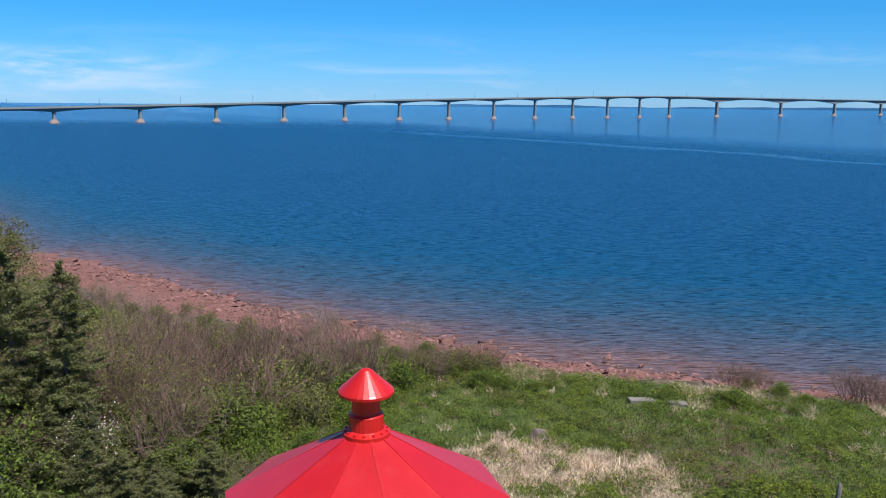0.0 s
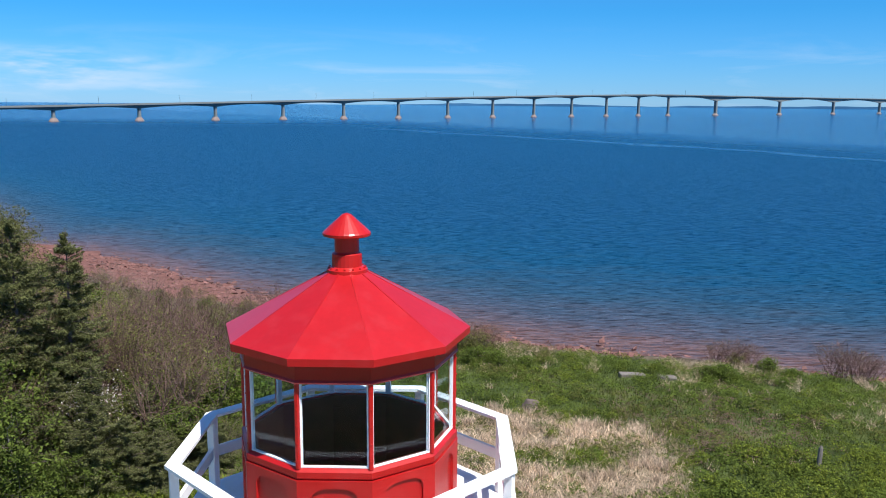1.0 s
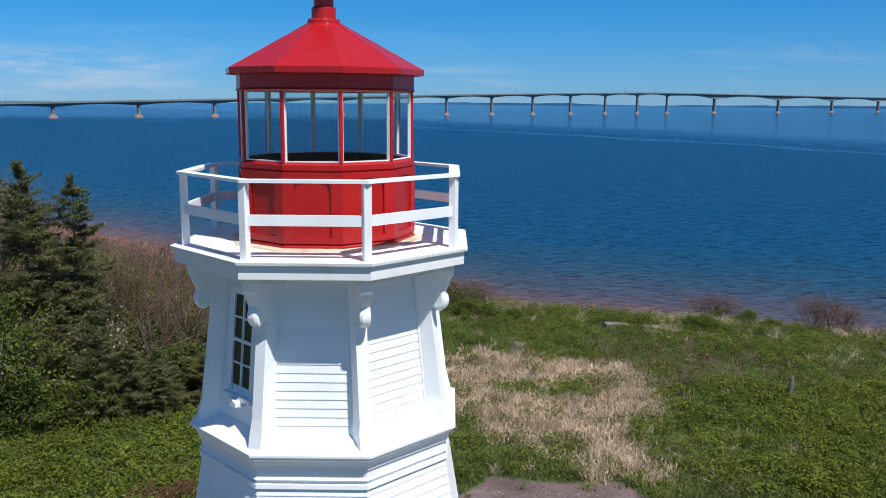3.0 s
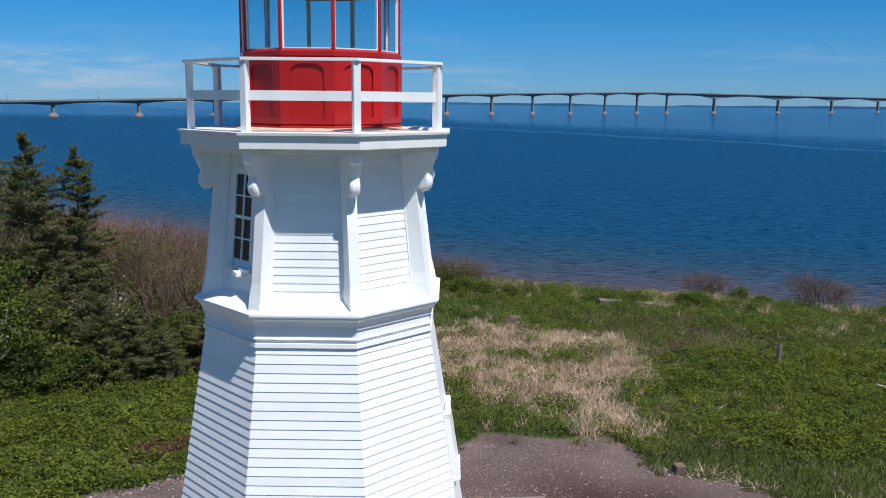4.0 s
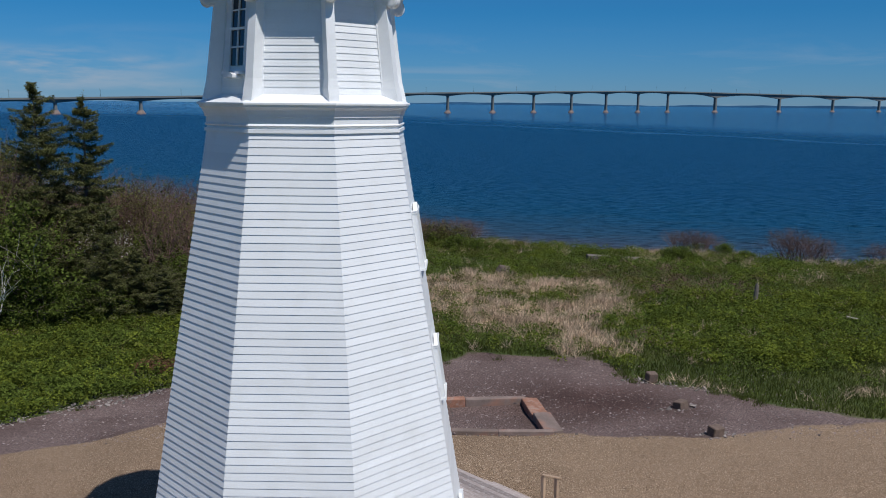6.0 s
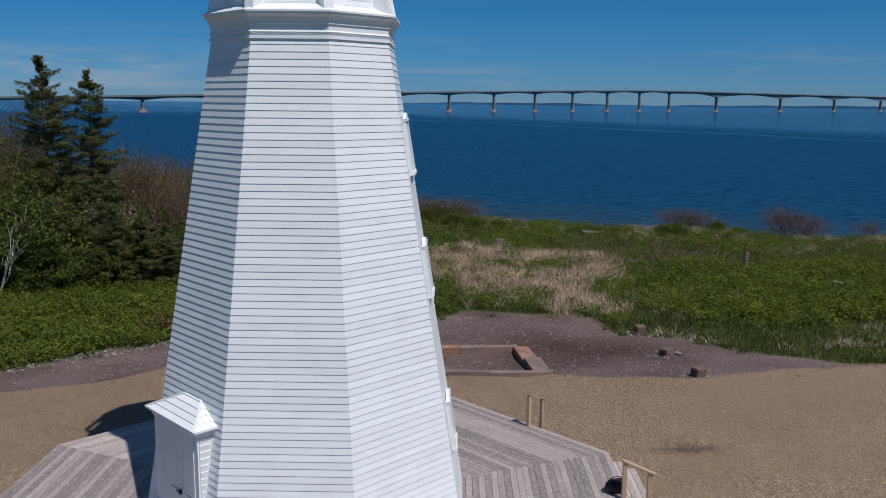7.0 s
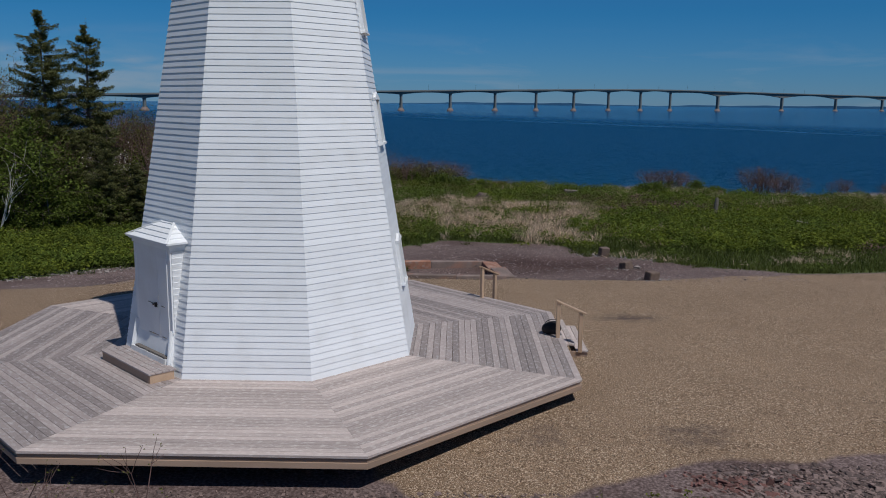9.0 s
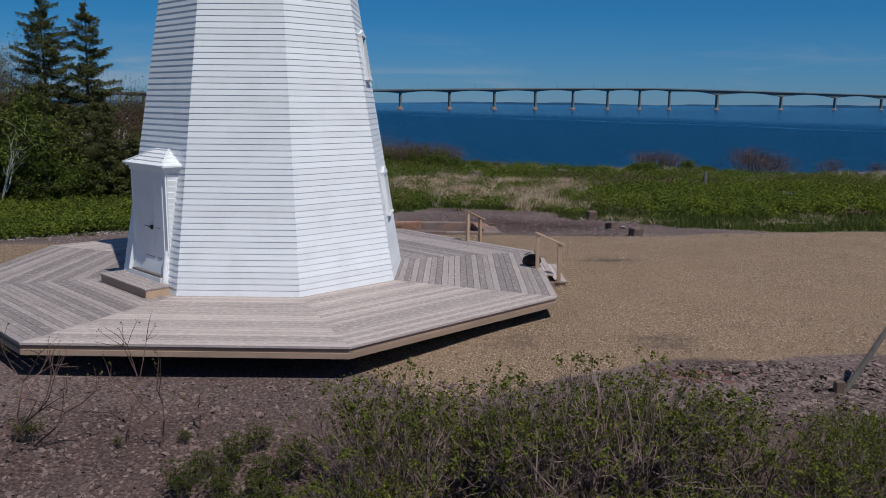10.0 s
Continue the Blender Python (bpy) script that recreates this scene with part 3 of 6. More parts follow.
    l.new(tex(1.7, 4, (0.6, 1.9, 1), -6, 0.5), sw.inputs[0])
    l.new(sw.outputs[0], add.inputs[1])
    b = n.new("ShaderNodeBump")
    b.inputs["Strength"].default_value, b.inputs["Distance"].default_value = 1.0, 1.4
    l.new(span(0.0, 1.0, 1.0, 0.45, calm), b.inputs["Strength"])
    l.new(add.outputs[0], b.inputs["Height"])
    l.new(b.outputs[0], bsdf.inputs["Normal"])
    return m


sea = sheet("water", coords(-90, 90, 3.0, 4900, 1.2), coords(40, 190, 3.0, 4900, 1.2), lambda x, y: x * 0 + WATER,
            {"shoal": lambda x, y: np.exp(-np.maximum(y - np.interp(x, XS, SHORE), 0) / 25.0)}, water_material(), "rippled blue strait, red-brown in the shallows", "water")


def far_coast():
    """A low wooded coast along the horizon; the haze is put into its blue colour."""
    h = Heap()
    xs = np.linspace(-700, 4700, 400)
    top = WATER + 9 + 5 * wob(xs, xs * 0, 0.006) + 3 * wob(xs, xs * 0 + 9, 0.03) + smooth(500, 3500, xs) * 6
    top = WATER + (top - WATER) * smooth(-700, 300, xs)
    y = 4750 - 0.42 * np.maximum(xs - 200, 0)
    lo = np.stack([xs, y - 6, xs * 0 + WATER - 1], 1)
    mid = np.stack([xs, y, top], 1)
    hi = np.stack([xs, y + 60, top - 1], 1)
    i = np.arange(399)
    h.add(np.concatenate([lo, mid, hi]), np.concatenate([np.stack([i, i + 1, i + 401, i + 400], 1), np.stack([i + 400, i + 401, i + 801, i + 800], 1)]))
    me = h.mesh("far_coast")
    me.materials.append(material("haze_tinted_far_woods", (0.035, 0.105, 0.20), 1.0, vary=0.15, scale=0.01, spec=0.0))
    tagged(new("backdrop", me), "low wooded coast across the water, coloured blue for haze", "coast", kind="structure")


far_coast()

# ---- the bridge ----
B0, BD = Vector((7.07, 1197.06, 0)), Vector((66.462, 57.058, 0))
PIERS = [-8, -7, -6, -5, -4, -3, -2, -1, 0, 1, 2, 3, 4, 5, 6, 7.77, 10.55, 13.33, 16.15, 19.0]


def road_z(s):
    return float(np.interp(s, [-8, -6, -3, 0, 3, 5, 6, 7.7, 10.5, 16, 20], [5.0, 8.8, 14.9, 21.2, 26.6, 29.4, 30.1, 30.0, 29.6, 29.0, 28.6]))


def bridge():
    across = Vector((-BD.y, BD.x, 0)).normalized()
    root = thing("bridge", Matrix.Translation((0, 0, 0)), "long concrete box-girder bridge on tall piers across the strait", "bridge")

    def at(s, z, off=0.0):
        return B0 + BD * s + across * off + Vector((0, 0, z))

    for a, b in zip(PIERS, PIERS[1:]):
        big = b - a > 1.5 or a == 7.77
        deep = lambda s: (9.5 if s > 7 else 4.6)
        bm = bmesh.new()
        rows = []
        for i in range(17):
            t = i / 16
            s = a + (b - a) * t
            da, db = deep(a), deep(b)
            mid = 3.6 if big else 2.3
            k = abs(2 * t - 1) ** 2.0
            d = mid + ((da if t < 0.5 else db) - mid) * k
            z = road_z(s)
            rows.append([bm.verts.new(at(s, zz, o)) for o, zz in ((-5.6, z), (-5.6, z - 0.7), (-2.8, z - 1.2), (-2.5, z - d), (2.5, z - d), (2.8, z - 1.2), (5.6, z - 0.7), (5.6, z))])
        for r0, r1 in zip(rows, rows[1:]):
            for j in range(8):
                bm.faces.new((r0[j], r0[(j + 1) % 8], r1[(j + 1) % 8], r1[j]))
        bm.faces.new(rows[0])
        bm.faces.new(rows[-1][::-1])
        g = part("girder", bm, CONCRETE, root, "haunched concrete box girder")
        bm = bmesh.new()
        for o in (-5.4, 5.4):
            rr = [[bm.verts.new(at(a + (b - a) * i / 8, road_z(a + (b - a) * i / 8) + zz, o + oo)) for oo, zz in ((-0.2, 0), (-0.2, 1.1), (0.2, 1.1), (0.2, 0))] for i in range(9)]
            for r0, r1 in zip(rr, rr[1:]):
                for j in range(4):
                    bm.faces.new((r0[j], r0[(j + 1) % 4], r1[(j + 1) % 4], r1[j]))
        part("barrier", bm, CONCRETE, g, "low concrete parapet")
    turn = math.degrees(math.atan2(BD.y, BD.x))
    for s in PIERS:
        big = s > 7
        zt = road_z(s) - (9.0 if big else 4.4)
        bm = bmesh.new()
        w0, w1 = (5.0, 4.4) if big else (3.4, 2.8)
        d0 = 6.0 if big else 4.6
        rings = [[bm.verts.new((x * k, y * k2, z)) for x, y in ((-w0 / 2, -d0 / 2 + 1), (-w0 / 2 + 0.8, -d0 / 2), (w0 / 2 - 0.8, -d0 / 2), (w0 / 2, -d0 / 2 + 1), (w0 / 2, d0 / 2 - 1), (w0 / 2 - 0.8, d0 / 2), (-w0 / 2 + 0.8, d0 / 2), (-w0 / 2, d0 / 2 - 1))]
                 for k, k2, z in ((1.1, 1.0, WATER + 2), (w1 / w0, 0.95, zt - 2), (1.15, 1.0, zt + 0.5))]
        for lo, hi in zip(rings, rings[1:]):
            for j in range(8):
                bm.faces.new((lo[j], lo[(j + 1) % 8], hi[(j + 1) % 8], hi[j]))
        bm.faces.new(rings[-1])
        pos = at(s, 0)
        pier = part("pier", bm, CONCRETE, root, "tall concrete pier", Matrix.Translation(pos) @ Matrix.Rotation(radians(turn), 4, "Z"))
        bm = bmesh.new()
        k = 1.25 if big else 1.0
        loft(bm, 16, [(4.6 * k, WATER - 3), (5.0 * k, WATER), (4.9 * k, WATER + 0.9), (3.0 * k, WATER + 3.6), (2.7 * k, WATER + 4.2)], 0, False, True)
        part("ice_shield", bm, CONCRETE_STAIN, pier, "rust-stained conical ice shield at the waterline", smooth=False)
    bm_pole = bmesh.new()
    loft(bm_pole, 5, [(0.16, 0), (0.09, 9.0)], 0)
    box(bm_pole, 0.12, 2.2, 0.12, Matrix.Translation((0, -1.0, 9.0)))
    pole_mesh = None
    for i in range(24):
        s = -7.5 + i * 1.0
        z = road_z(s)
        if pole_mesh is None:
            ob = part("lamp_post", bm_pole, IRON, root, "slim street lamp on the bridge deck", Matrix.Translation(at(s, z, -5.2)))
            pole_mesh = ob.data
        else:
            part("lamp_post", pole_mesh, IRON, root, "slim street lamp on the bridge deck", Matrix.Translation(at(s, z, -5.2)))


bridge()


def boulder(name, size, pos, mat, label, category, seed):
    """A broken rock: the hull of scattered corners, wider at the foot."""
    rnd = random.Random(seed)
    bm = bmesh.new()
    for i in range(16):
        a = i * 2.4 + rnd.uniform(-0.4, 0.4)
        t = rnd.uniform(0.0, 1.0)
        r = (1.0 - 0.75 * t) * rnd.uniform(0.75, 1.1)
        bm.verts.new((size[0] * r * math.cos(a), size[1] * r * math.sin(a), size[2] * (t * rnd.uniform(0.9, 1.1) - 0.2)))
    bmesh.ops.convex_hull(bm, input=bm.verts)
    bmesh.ops.bevel(bm, geom=bm.edges[:], offset=0.03, segments=1, affect="EDGES", profile=0.5)
    me = bpy.data.meshes.new(name)
    bm.to_mesh(me)
    bm.free()
    me.materials.append(mat)
    ob = new(name, me)
    ob.location = pos
    return tagged(ob, label, category)


# ---- the lighthouse ----
LH_TURN = -0.53
LH = thing("lighthouse", Matrix.Rotation(radians(LH_TURN), 4, "Z"), "octagonal white clapboard lighthouse with a red iron lantern", "lighthouse")
T8 = math.tan(radians(22.5))
C8 = math.cos(radians(22.5))
BASE_R, TOP_R, TOP_Z = 3.332, 1.735, 9.30
UP_R0, UP_R1, UP_Z0, UP_Z1 = 1.53, 1.33, 9.86, 11.84


def tower_r(z):
    return BASE_R + (TOP_R - BASE_R) * z / TOP_Z


def upper_r(z):
    return UP_R0 + (UP_R1 - UP_R0) * (z - UP_Z0) / (UP_Z1 - UP_Z0)


def board_mesh(z0, z1, rf, out=0.0155, half0=None, half1=None):
    """One mitred clapboard on the -y face between two heights."""
    a0, a1 = rf(z0) * C8, rf(z1) * C8
    ys = (a0 - 0.02, a0 + out, a1 - 0.02, a1 + 0.004)
    hs = [y * T8 for y in ys] if half0 is None else (half0, half0, half1, half1)
    v = []
    for y, h, z in zip(ys, hs, (z0, z0, z1, z1)):
        v += [(-h, -y, z), (h, -y, z)]
    return mesh_from("clapboard", v, [(0, 2, 3, 1), (2, 6, 7, 3), (4, 5, 7, 6), (0, 1, 5, 4), (0, 4, 6, 2), (1, 3, 7, 5)])


def lighthouse_tower():
    bm = bmesh.new()
    loft(bm, 8, [(BASE_R - 0.03, -0.1), (TOP_R - 0.03, TOP_Z + 0.02)], 22.5)
    wall = part("tower_wall", bm, WHITE, LH, "tapering wall of white painted clapboards")
    rows = 75
    rest = Heap()
    for i in range(rows):
        z0, z1 = TOP_Z * i / rows, TOP_Z * (i + 1) / rows
        me = board_mesh(z0, z1 + 0.002, tower_r)
        me.materials.append(WHITE)
        for k in range(8):
            if k in (0, 1, 7, 2):
                part("clapboard", me, WHITE, wall, m=Matrix.Rotation(radians(45 * k), 4, "Z"))
            else:
                c, s = math.cos(radians(45 * k)), math.sin(radians(45 * k))
                rest.add([(v.co.x * c - v.co.y * s, v.co.x * s + v.co.y * c, v.co.z) for v in me.vertices], [tuple(p.vertices) for p in me.polygons])
    tagged(part("clapboards", rest.mesh("clapboards"), WHITE, wall), kind="stuff")
    # cornice between the storeys
    bm = bmesh.new()
    tube(bm, 8, [(1.66, 9.27), (1.785, 9.27), (1.78, 9.325), (1.742, 9.33), (1.742, 9.36), (1.765, 9.365), (1.782, 9.385), (1.765, 9.405), (1.752, 9.41), (1.752, 9.515), (1.778, 9.52), (1.778, 9.54), (1.785, 9.57), (1.81, 9.63), (1.845, 9.67), (1.86, 9.675), (1.86, 9.71), (1.66, 9.71)], 22.5)
    part("cornice", bm, WHITE, LH, "moulded white cornice")
    bm = bmesh.new()
    tube(bm, 8, [(1.3, 9.70), (1.892, 9.712), (1.892, 9.742), (1.53, 9.88), (1.3, 9.88)], 22.5)
    part("skirt_roof", bm, WHITE, LH, "sloping white skirt above the cornice")
    # upper storey
    bm = bmesh.new()
    loft(bm, 8, [(UP_R0 - 0.02, 9.75), (UP_R1 - 0.02, UP_Z1)], 22.5)
    up = part("upper_wall", bm, WHITE, LH, "upper storey of white clapboards")
    rows = 18
    for i in range(rows):
        z0, z1 = UP_Z0 + 0.02 + (UP_Z1 - UP_Z0 - 0.02) * i / rows, UP_Z0 + 0.02 + (UP_Z1 - UP_Z0 - 0.02) * (i + 1) / rows
        me = board_mesh(z0, z1 + 0.002, upper_r, 0.014)
        me.materials.append(WHITE)
        for k in range(8):
            part("clapboard", me, WHITE, up, m=Matrix.Rotation(radians(45 * k), 4, "Z"))
    # corner pilasters with flared feet, each under a scrolled bracket
    for k in range(8):
        turn = Matrix.Rotation(radians(22.5 + 45 * k), 4, "Z")
        bm = bmesh.new()
        prof = [(1.80, 9.70), (1.775, 9.85), (1.742, 9.98), (1.712, 10.12), (1.56, 11.3), (1.53, UP_Z1)]
        left = []
        for r, z in prof:
            inner = upper_r(max(z, UP_Z0)) - 0.12
            w = 0.072 if z > 10.1 else 0.086
            q = [(-w, -r), (w, -r), (w + 0.03, -inner), (-w - 0.03, -inner)]
            left.append([bm.verts.new((x, y, z)) for x, y in q])
        for lo, hi in zip(left, left[1:]):
            for j in range(4):
                bm.faces.new((lo[j], lo[(j + 1) % 4], hi[(j + 1) % 4], hi[j]))
        bm.faces.new(left[0][::-1])
        bm.faces.new(left[-1])
        part("pilaster", bm, WHITE, LH, m=turn)
        # flanking boards lie flat on the walls beside the corner
        for sgn in (-1, 1):
            bm = bmesh.new()
            face = Matrix.Rotation(radians(-22.5 * sgn), 4, "Z")
            vs = []
            for z in (9.86, UP_Z1):
                a = upper_r(z) * C8
                h = a * T8
                vs += [face @ Vector((x * sgn, y, z)) for x, y in ((-(h - 0.02), -a - 0.035), (-(h - 0.105), -a - 0.03), (-(h - 0.105), -a + 0.01), (-(h - 0.02), -a + 0.01))]
            vv = [bm.verts.new(v) for v in vs]
            for j in range(4):
                bm.faces.new((vv[j], vv[(j + 1) % 4], vv[4 + (j + 1) % 4], vv[4 + j]))
            bm.faces.new(vv[:4])
            bm.faces.new(vv[4:])
            part("corner_board", bm, WHITE, LH, m=Matrix.Rotation(radians(22.5 + 45 * k), 4, "Z"))
        bm = bmesh.new()
        slices = []
        for x, e in ((-0.078, 0.05), (-0.066, 0.02), (-0.038, 0.0), (0.038, 0.0), (0.066, 0.02), (0.078, 0.05)):
            pts = [(1.46, 11.84), (1.83 - e * 0.2, 11.84), (1.83 - e * 0.2, 11.74), (1.80 - e * 0.4, 11.70), (1.775 - e * 0.5, 11.62), (1.735 - e * 0.6, 11.54)]
            pts += [(1.66 + (0.112 - e) * math.cos(a), 11.41 + (0.135 - e) * math.sin(a)) for a in np.linspace(0.75, -2.2, 12)]
            pts += [(1.53, 11.29 + e), (1.46, 11.30 + e)]
            slices.append([bm.verts.new((x, -r, z)) for r, z in pts])
        bm.faces.new(slices[0])
        bm.faces.new(slices[-1][::-1])
        for lo, hi in zip(slices, slices[1:]):
            for j in range(len(lo)):
                j2 = (j + 1) % len(lo)
                bm.faces.new((lo[j], lo[j2], hi[j2], hi[j]))
        part("bracket", bm, WHITE, LH, "scrolled white gallery bracket", turn)


lighthouse_tower()


def lighthouse_gallery():
    bm = bmesh.new()
    tube(bm, 8, [(1.05, 11.83), (1.85, 11.83), (1.85, 11.905), (1.985, 11.91), (1.985, 12.075), (2.028, 12.08), (2.032, 12.112), (1.05, 12.125)], 22.5)
    part("gallery_floor", bm, WHITE_WORN, LH, "white painted gallery floor with worn paint")
    z_top = 13.045
    for k in range(8):
        a = 22.5 + 45 * k
        bm = bmesh.new()
        m = Matrix.Rotation(radians(a), 4, "Z")
        box(bm, 0.095, 0.095, z_top - 0.035 - 12.10, Matrix.Translation((0, -1.835, (12.10 + z_top - 0.035) / 2)), 0.006)
        part("rail_post", bm, WHITE, LH, m=m)
        mid = Matrix.Rotation(radians(45 * k), 4, "Z")
        ap = 1.87 * C8
        for name, z, h in (("top_rail", z_top - 0.018, 0.036), ("middle_rail", 12.575, 0.125)):
            bm = bmesh.new()
            yo, yi = (ap + 0.045, ap - 0.095) if name == "top_rail" else (ap - 0.01, ap - 0.05)
            v = [bm.verts.new((x, -y, zz)) for zz in (z - h / 2, z + h / 2) for x, y in ((-yo * T8, yo), (yo * T8, yo), (yi * T8, yi), (-yi * T8, yi))]
            for f in ((0, 1, 2, 3), (7, 6, 5, 4), (0, 4, 5, 1), (1, 5, 6, 2), (2, 6, 7, 3), (3, 7, 4, 0)):
                bm.faces.new([v[j] for j in f])
            part(name, bm, WHITE, LH, m=mid)


lighthouse_gallery()

LP = 17.0 - LH_TURN
LR = 1.15


def glass_material():
    m = bpy.data.materials.new("window_glass")
    m.use_nodes = True
    n, l = m.node_tree.nodes, m.node_tree.links
    n.remove(n["Principled BSDF"])
    tr, gl, mx, fr = n.new("ShaderNodeBsdfTransparent"), n.new("ShaderNodeBsdfGlossy"), n.new("ShaderNodeMixShader"), n.new("ShaderNodeLayerWeight")
    tr.inputs["Color"].default_value = (0.90, 0.94, 0.95, 1)
    gl.inputs["Roughness"].default_value = 0.02
    pw, sc = n.new("ShaderNodeMath"), n.new("ShaderNodeMath")
    pw.operation, sc.operation = "POWER", "MULTIPLY_ADD"
    pw.inputs[1].default_value, sc.inputs[1].default_value, sc.inputs[2].default_value = 5.0, 0.6, 0.018
    l.new(fr.outputs["Facing"], pw.inputs[0])
    l.new(pw.outputs[0], sc.inputs[0])
    l.new(sc.outputs[0], mx.inputs[0])
    l.new(tr.outputs[0], mx.inputs[1])
    l.new(gl.outputs[0], mx.inputs[2])
    l.new(mx.outputs[0], n["Material Output"].inputs["Surface"])
    return m


GLASS = glass_material()
PANE_DARK = material("dark_window_pane", (0.012, 0.014, 0.017), 0.08, vary=0.2, scale=3, spec=0.6)


def lantern():
    cut = math.cos(radians(18))
    t10 = math.tan(radians(18))
    bm = bmesh.new()
    tube(bm, 10, [(LR - 0.06, 12.11), (LR + 0.03, 12.11), (LR + 0.03, 12.17), (LR, 12.20), (LR, 13.08), (LR + 0.02, 13.10), (LR + 0.02, 13.16), (LR - 0.02, 13.19), (LR - 0.08, 13.19), (LR - 0.08, 12.12)], LP)
    base = part("lantern_base", bm, RED, LH, "red iron lantern wall with arched panels")
    bm = bmesh.new()
    tube(bm, 10, [(LR - 0.115, 12.14), (LR - 0.085, 12.14), (LR - 0.085, 13.185), (LR - 0.115, 13.185)], LP)
    part("lining", bm, DARK, base, "dark board lining inside the lantern")
    bm = bmesh.new()
    loft(bm, 10, [(LR - 0.09, 12.13), (LR - 0.09, 12.15)], LP)
    part("lantern_floor", bm, DARK, LH, "dark lantern floor")
    bm = bmesh.new()
    tube(bm, 10, [(LR + 0.035, 12.121), (LR + 0.14, 12.119), (LR + 0.13, 12.138), (LR + 0.035, 12.15)], LP)
    part("base_strip", bm, CREAM, LH, "worn cream strip round the lantern's foot")
    # each wall facet is faced with a plate cut by an arched panel
    ap = LR * cut
    for k in range(10):
        m = Matrix.Rotation(radians(LP + 18 + 36 * k), 4, "Z")
        bm = bmesh.new()
        hw, zb, zs, z_lo, z_hi = 0.225, 12.285, 12.87, 12.205, 13.075
        turns = np.linspace(0, math.pi, 13)
        inner = [(-hw, zb)] + [(-hw * math.copysign(abs(math.cos(a)) ** 0.7, math.cos(a)), zs + 0.13 * abs(math.sin(a)) ** 0.8) for a in turns] + [(hw, zb)]
        rows = []
        for y in (-ap + 0.004, -ap - 0.026):
            w = -y * t10
            outer = [(-w, z_lo)] + [(-w * math.cos(a) / max(abs(math.cos(a)), math.sin(a)), zs + (z_hi - zs) * math.sin(a) / max(abs(math.cos(a)), math.sin(a))) for a in turns] + [(w, z_lo)]
            rows.append(([bm.verts.new((x, y, z)) for x, z in outer], [bm.verts.new((x, y, z)) for x, z in inner]))
        q = len(inner)
        for j in range(q):
            j2 = (j + 1) % q
            (o0, i0), (o1, i1) = rows
            bm.faces.new((o1[j], o1[j2], i1[j2], i1[j]))
            bm.faces.new((o0[j], o0[j2], o1[j2], o1[j]))
            bm.faces.new((i0[j], i0[j2], i1[j2], i1[j]))
        part("arched_plate", bm, RED, base, m=m)
    # posts, glazing and sash bars
    z0, z1 = 13.19, 14.05
    for k in range(10):
        a = LP + 36 * k
        bm = bmesh.new()
        box(bm, 0.044, 0.055, z1 - z0 + 0.02, Matrix.Translation((0, -LR + 0.022, (z0 + z1) / 2)), 0.008)
        for z in np.linspace(z0 + 0.08, z1 - 0.08, 5):
            box(bm, 0.014, 0.012, 0.014, Matrix.Translation((0.0, -LR - 0.008, z)))
        post = part("lantern_post", bm, RED, LH, m=Matrix.Rotation(radians(a), 4, "Z"))
        bm = bmesh.new()
        box(bm, 0.06, 0.012, z1 - z0, Matrix.Translation((0, -LR + 0.058, (z0 + z1) / 2)))
        part("inner_strip", bm, WHITE, post, "white painted inner strip")
        m = Matrix.Rotation(radians(a + 18), 4, "Z")
        hw = (LR - 0.03) * math.sin(radians(18)) - 0.022
        bm = bmesh.new()
        y = -(LR - 0.035) * cut
        for sx in (-1, 1):
            box(bm, 0.012, 0.03, z1 - z0, Matrix.Translation((sx * (hw - 0.001), y, (z0 + z1) / 2)))
        for z in (z0 + 0.010, z1 - 0.010):
            box(bm, 2 * hw - 0.015, 0.03, 0.013, Matrix.Translation((0, y, z)))
        sash = part("sash_frame", bm, WHITE, LH, "thin white putty frame", m)
        bm = bmesh.new()
        box(bm, 2 * hw - 0.03, 0.006, z1 - z0 - 0.03, Matrix.Translation((0, y, (z0 + z1) / 2)))
        pane = part("pane", bm, GLASS, sash, "clear lantern glass")
        pane.visible_shadow = False
    # frieze and roof
    bm = bmesh.new()
    tube(bm, 10, [(LR - 0.07, 14.04), (LR + 0.015, 14.04), (LR + 0.03, 14.06), (LR + 0.015, 14.08), (LR + 0.015, 14.26), (LR + 0.04, 14.32), (LR - 0.07, 14.32)], LP)
    part("lantern_frieze", bm, RED, LH, "dark red band under the eaves")
    er = 1.297
    bm = bmesh.new()
    tube(bm, 10, [(er - 0.012, 14.252), (er, 14.252), (er + 0.003, 14.325), (0.17, 14.93), (0.14, 14.885), (er - 0.08, 14.302)], LP)
    roof = part("lantern_roof", bm, RED_DULL, LH, "faceted red sheet-metal roof")
    for k in range(10):
        a = LP + 36 * k
        bm = bmesh.new()
        beam(bm, (0, -er + 0.01, 14.323), (0, -0.18, 14.925), 0.02, 0.010)
        part("roof_seam", bm, RED_DULL, roof, m=Matrix.Rotation(radians(a), 4, "Z"))
    bm = bmesh.new()
    loft(bm, 24, [(0.215, 14.887), (0.215, 14.937), (0.165, 14.962), (0.158, 14.967), (0.158, 15.097), (0.13, 15.117), (0.128, 15.122), (0.128, 15.352)], 0)
    for k in range(14):
        p = ang(k * 360 / 14, 0.19, 14.954)
        box(bm, 0.022, 0.022, 0.016, Matrix.Translation(p))
    vent = part("ventilator", bm, RED, LH, "red ventilator stack with a riveted collar")
    bm = bmesh.new()
    loft(bm, 28, [(0.12, 15.292), (0.235, 15.284), (0.25, 15.292), (0.252, 15.317), (0.24, 15.332), (0.05, 15.507), (0.012, 15.522)], 0)
    part("vent_cap", bm, RED, vent, "conical red cap")


lantern()


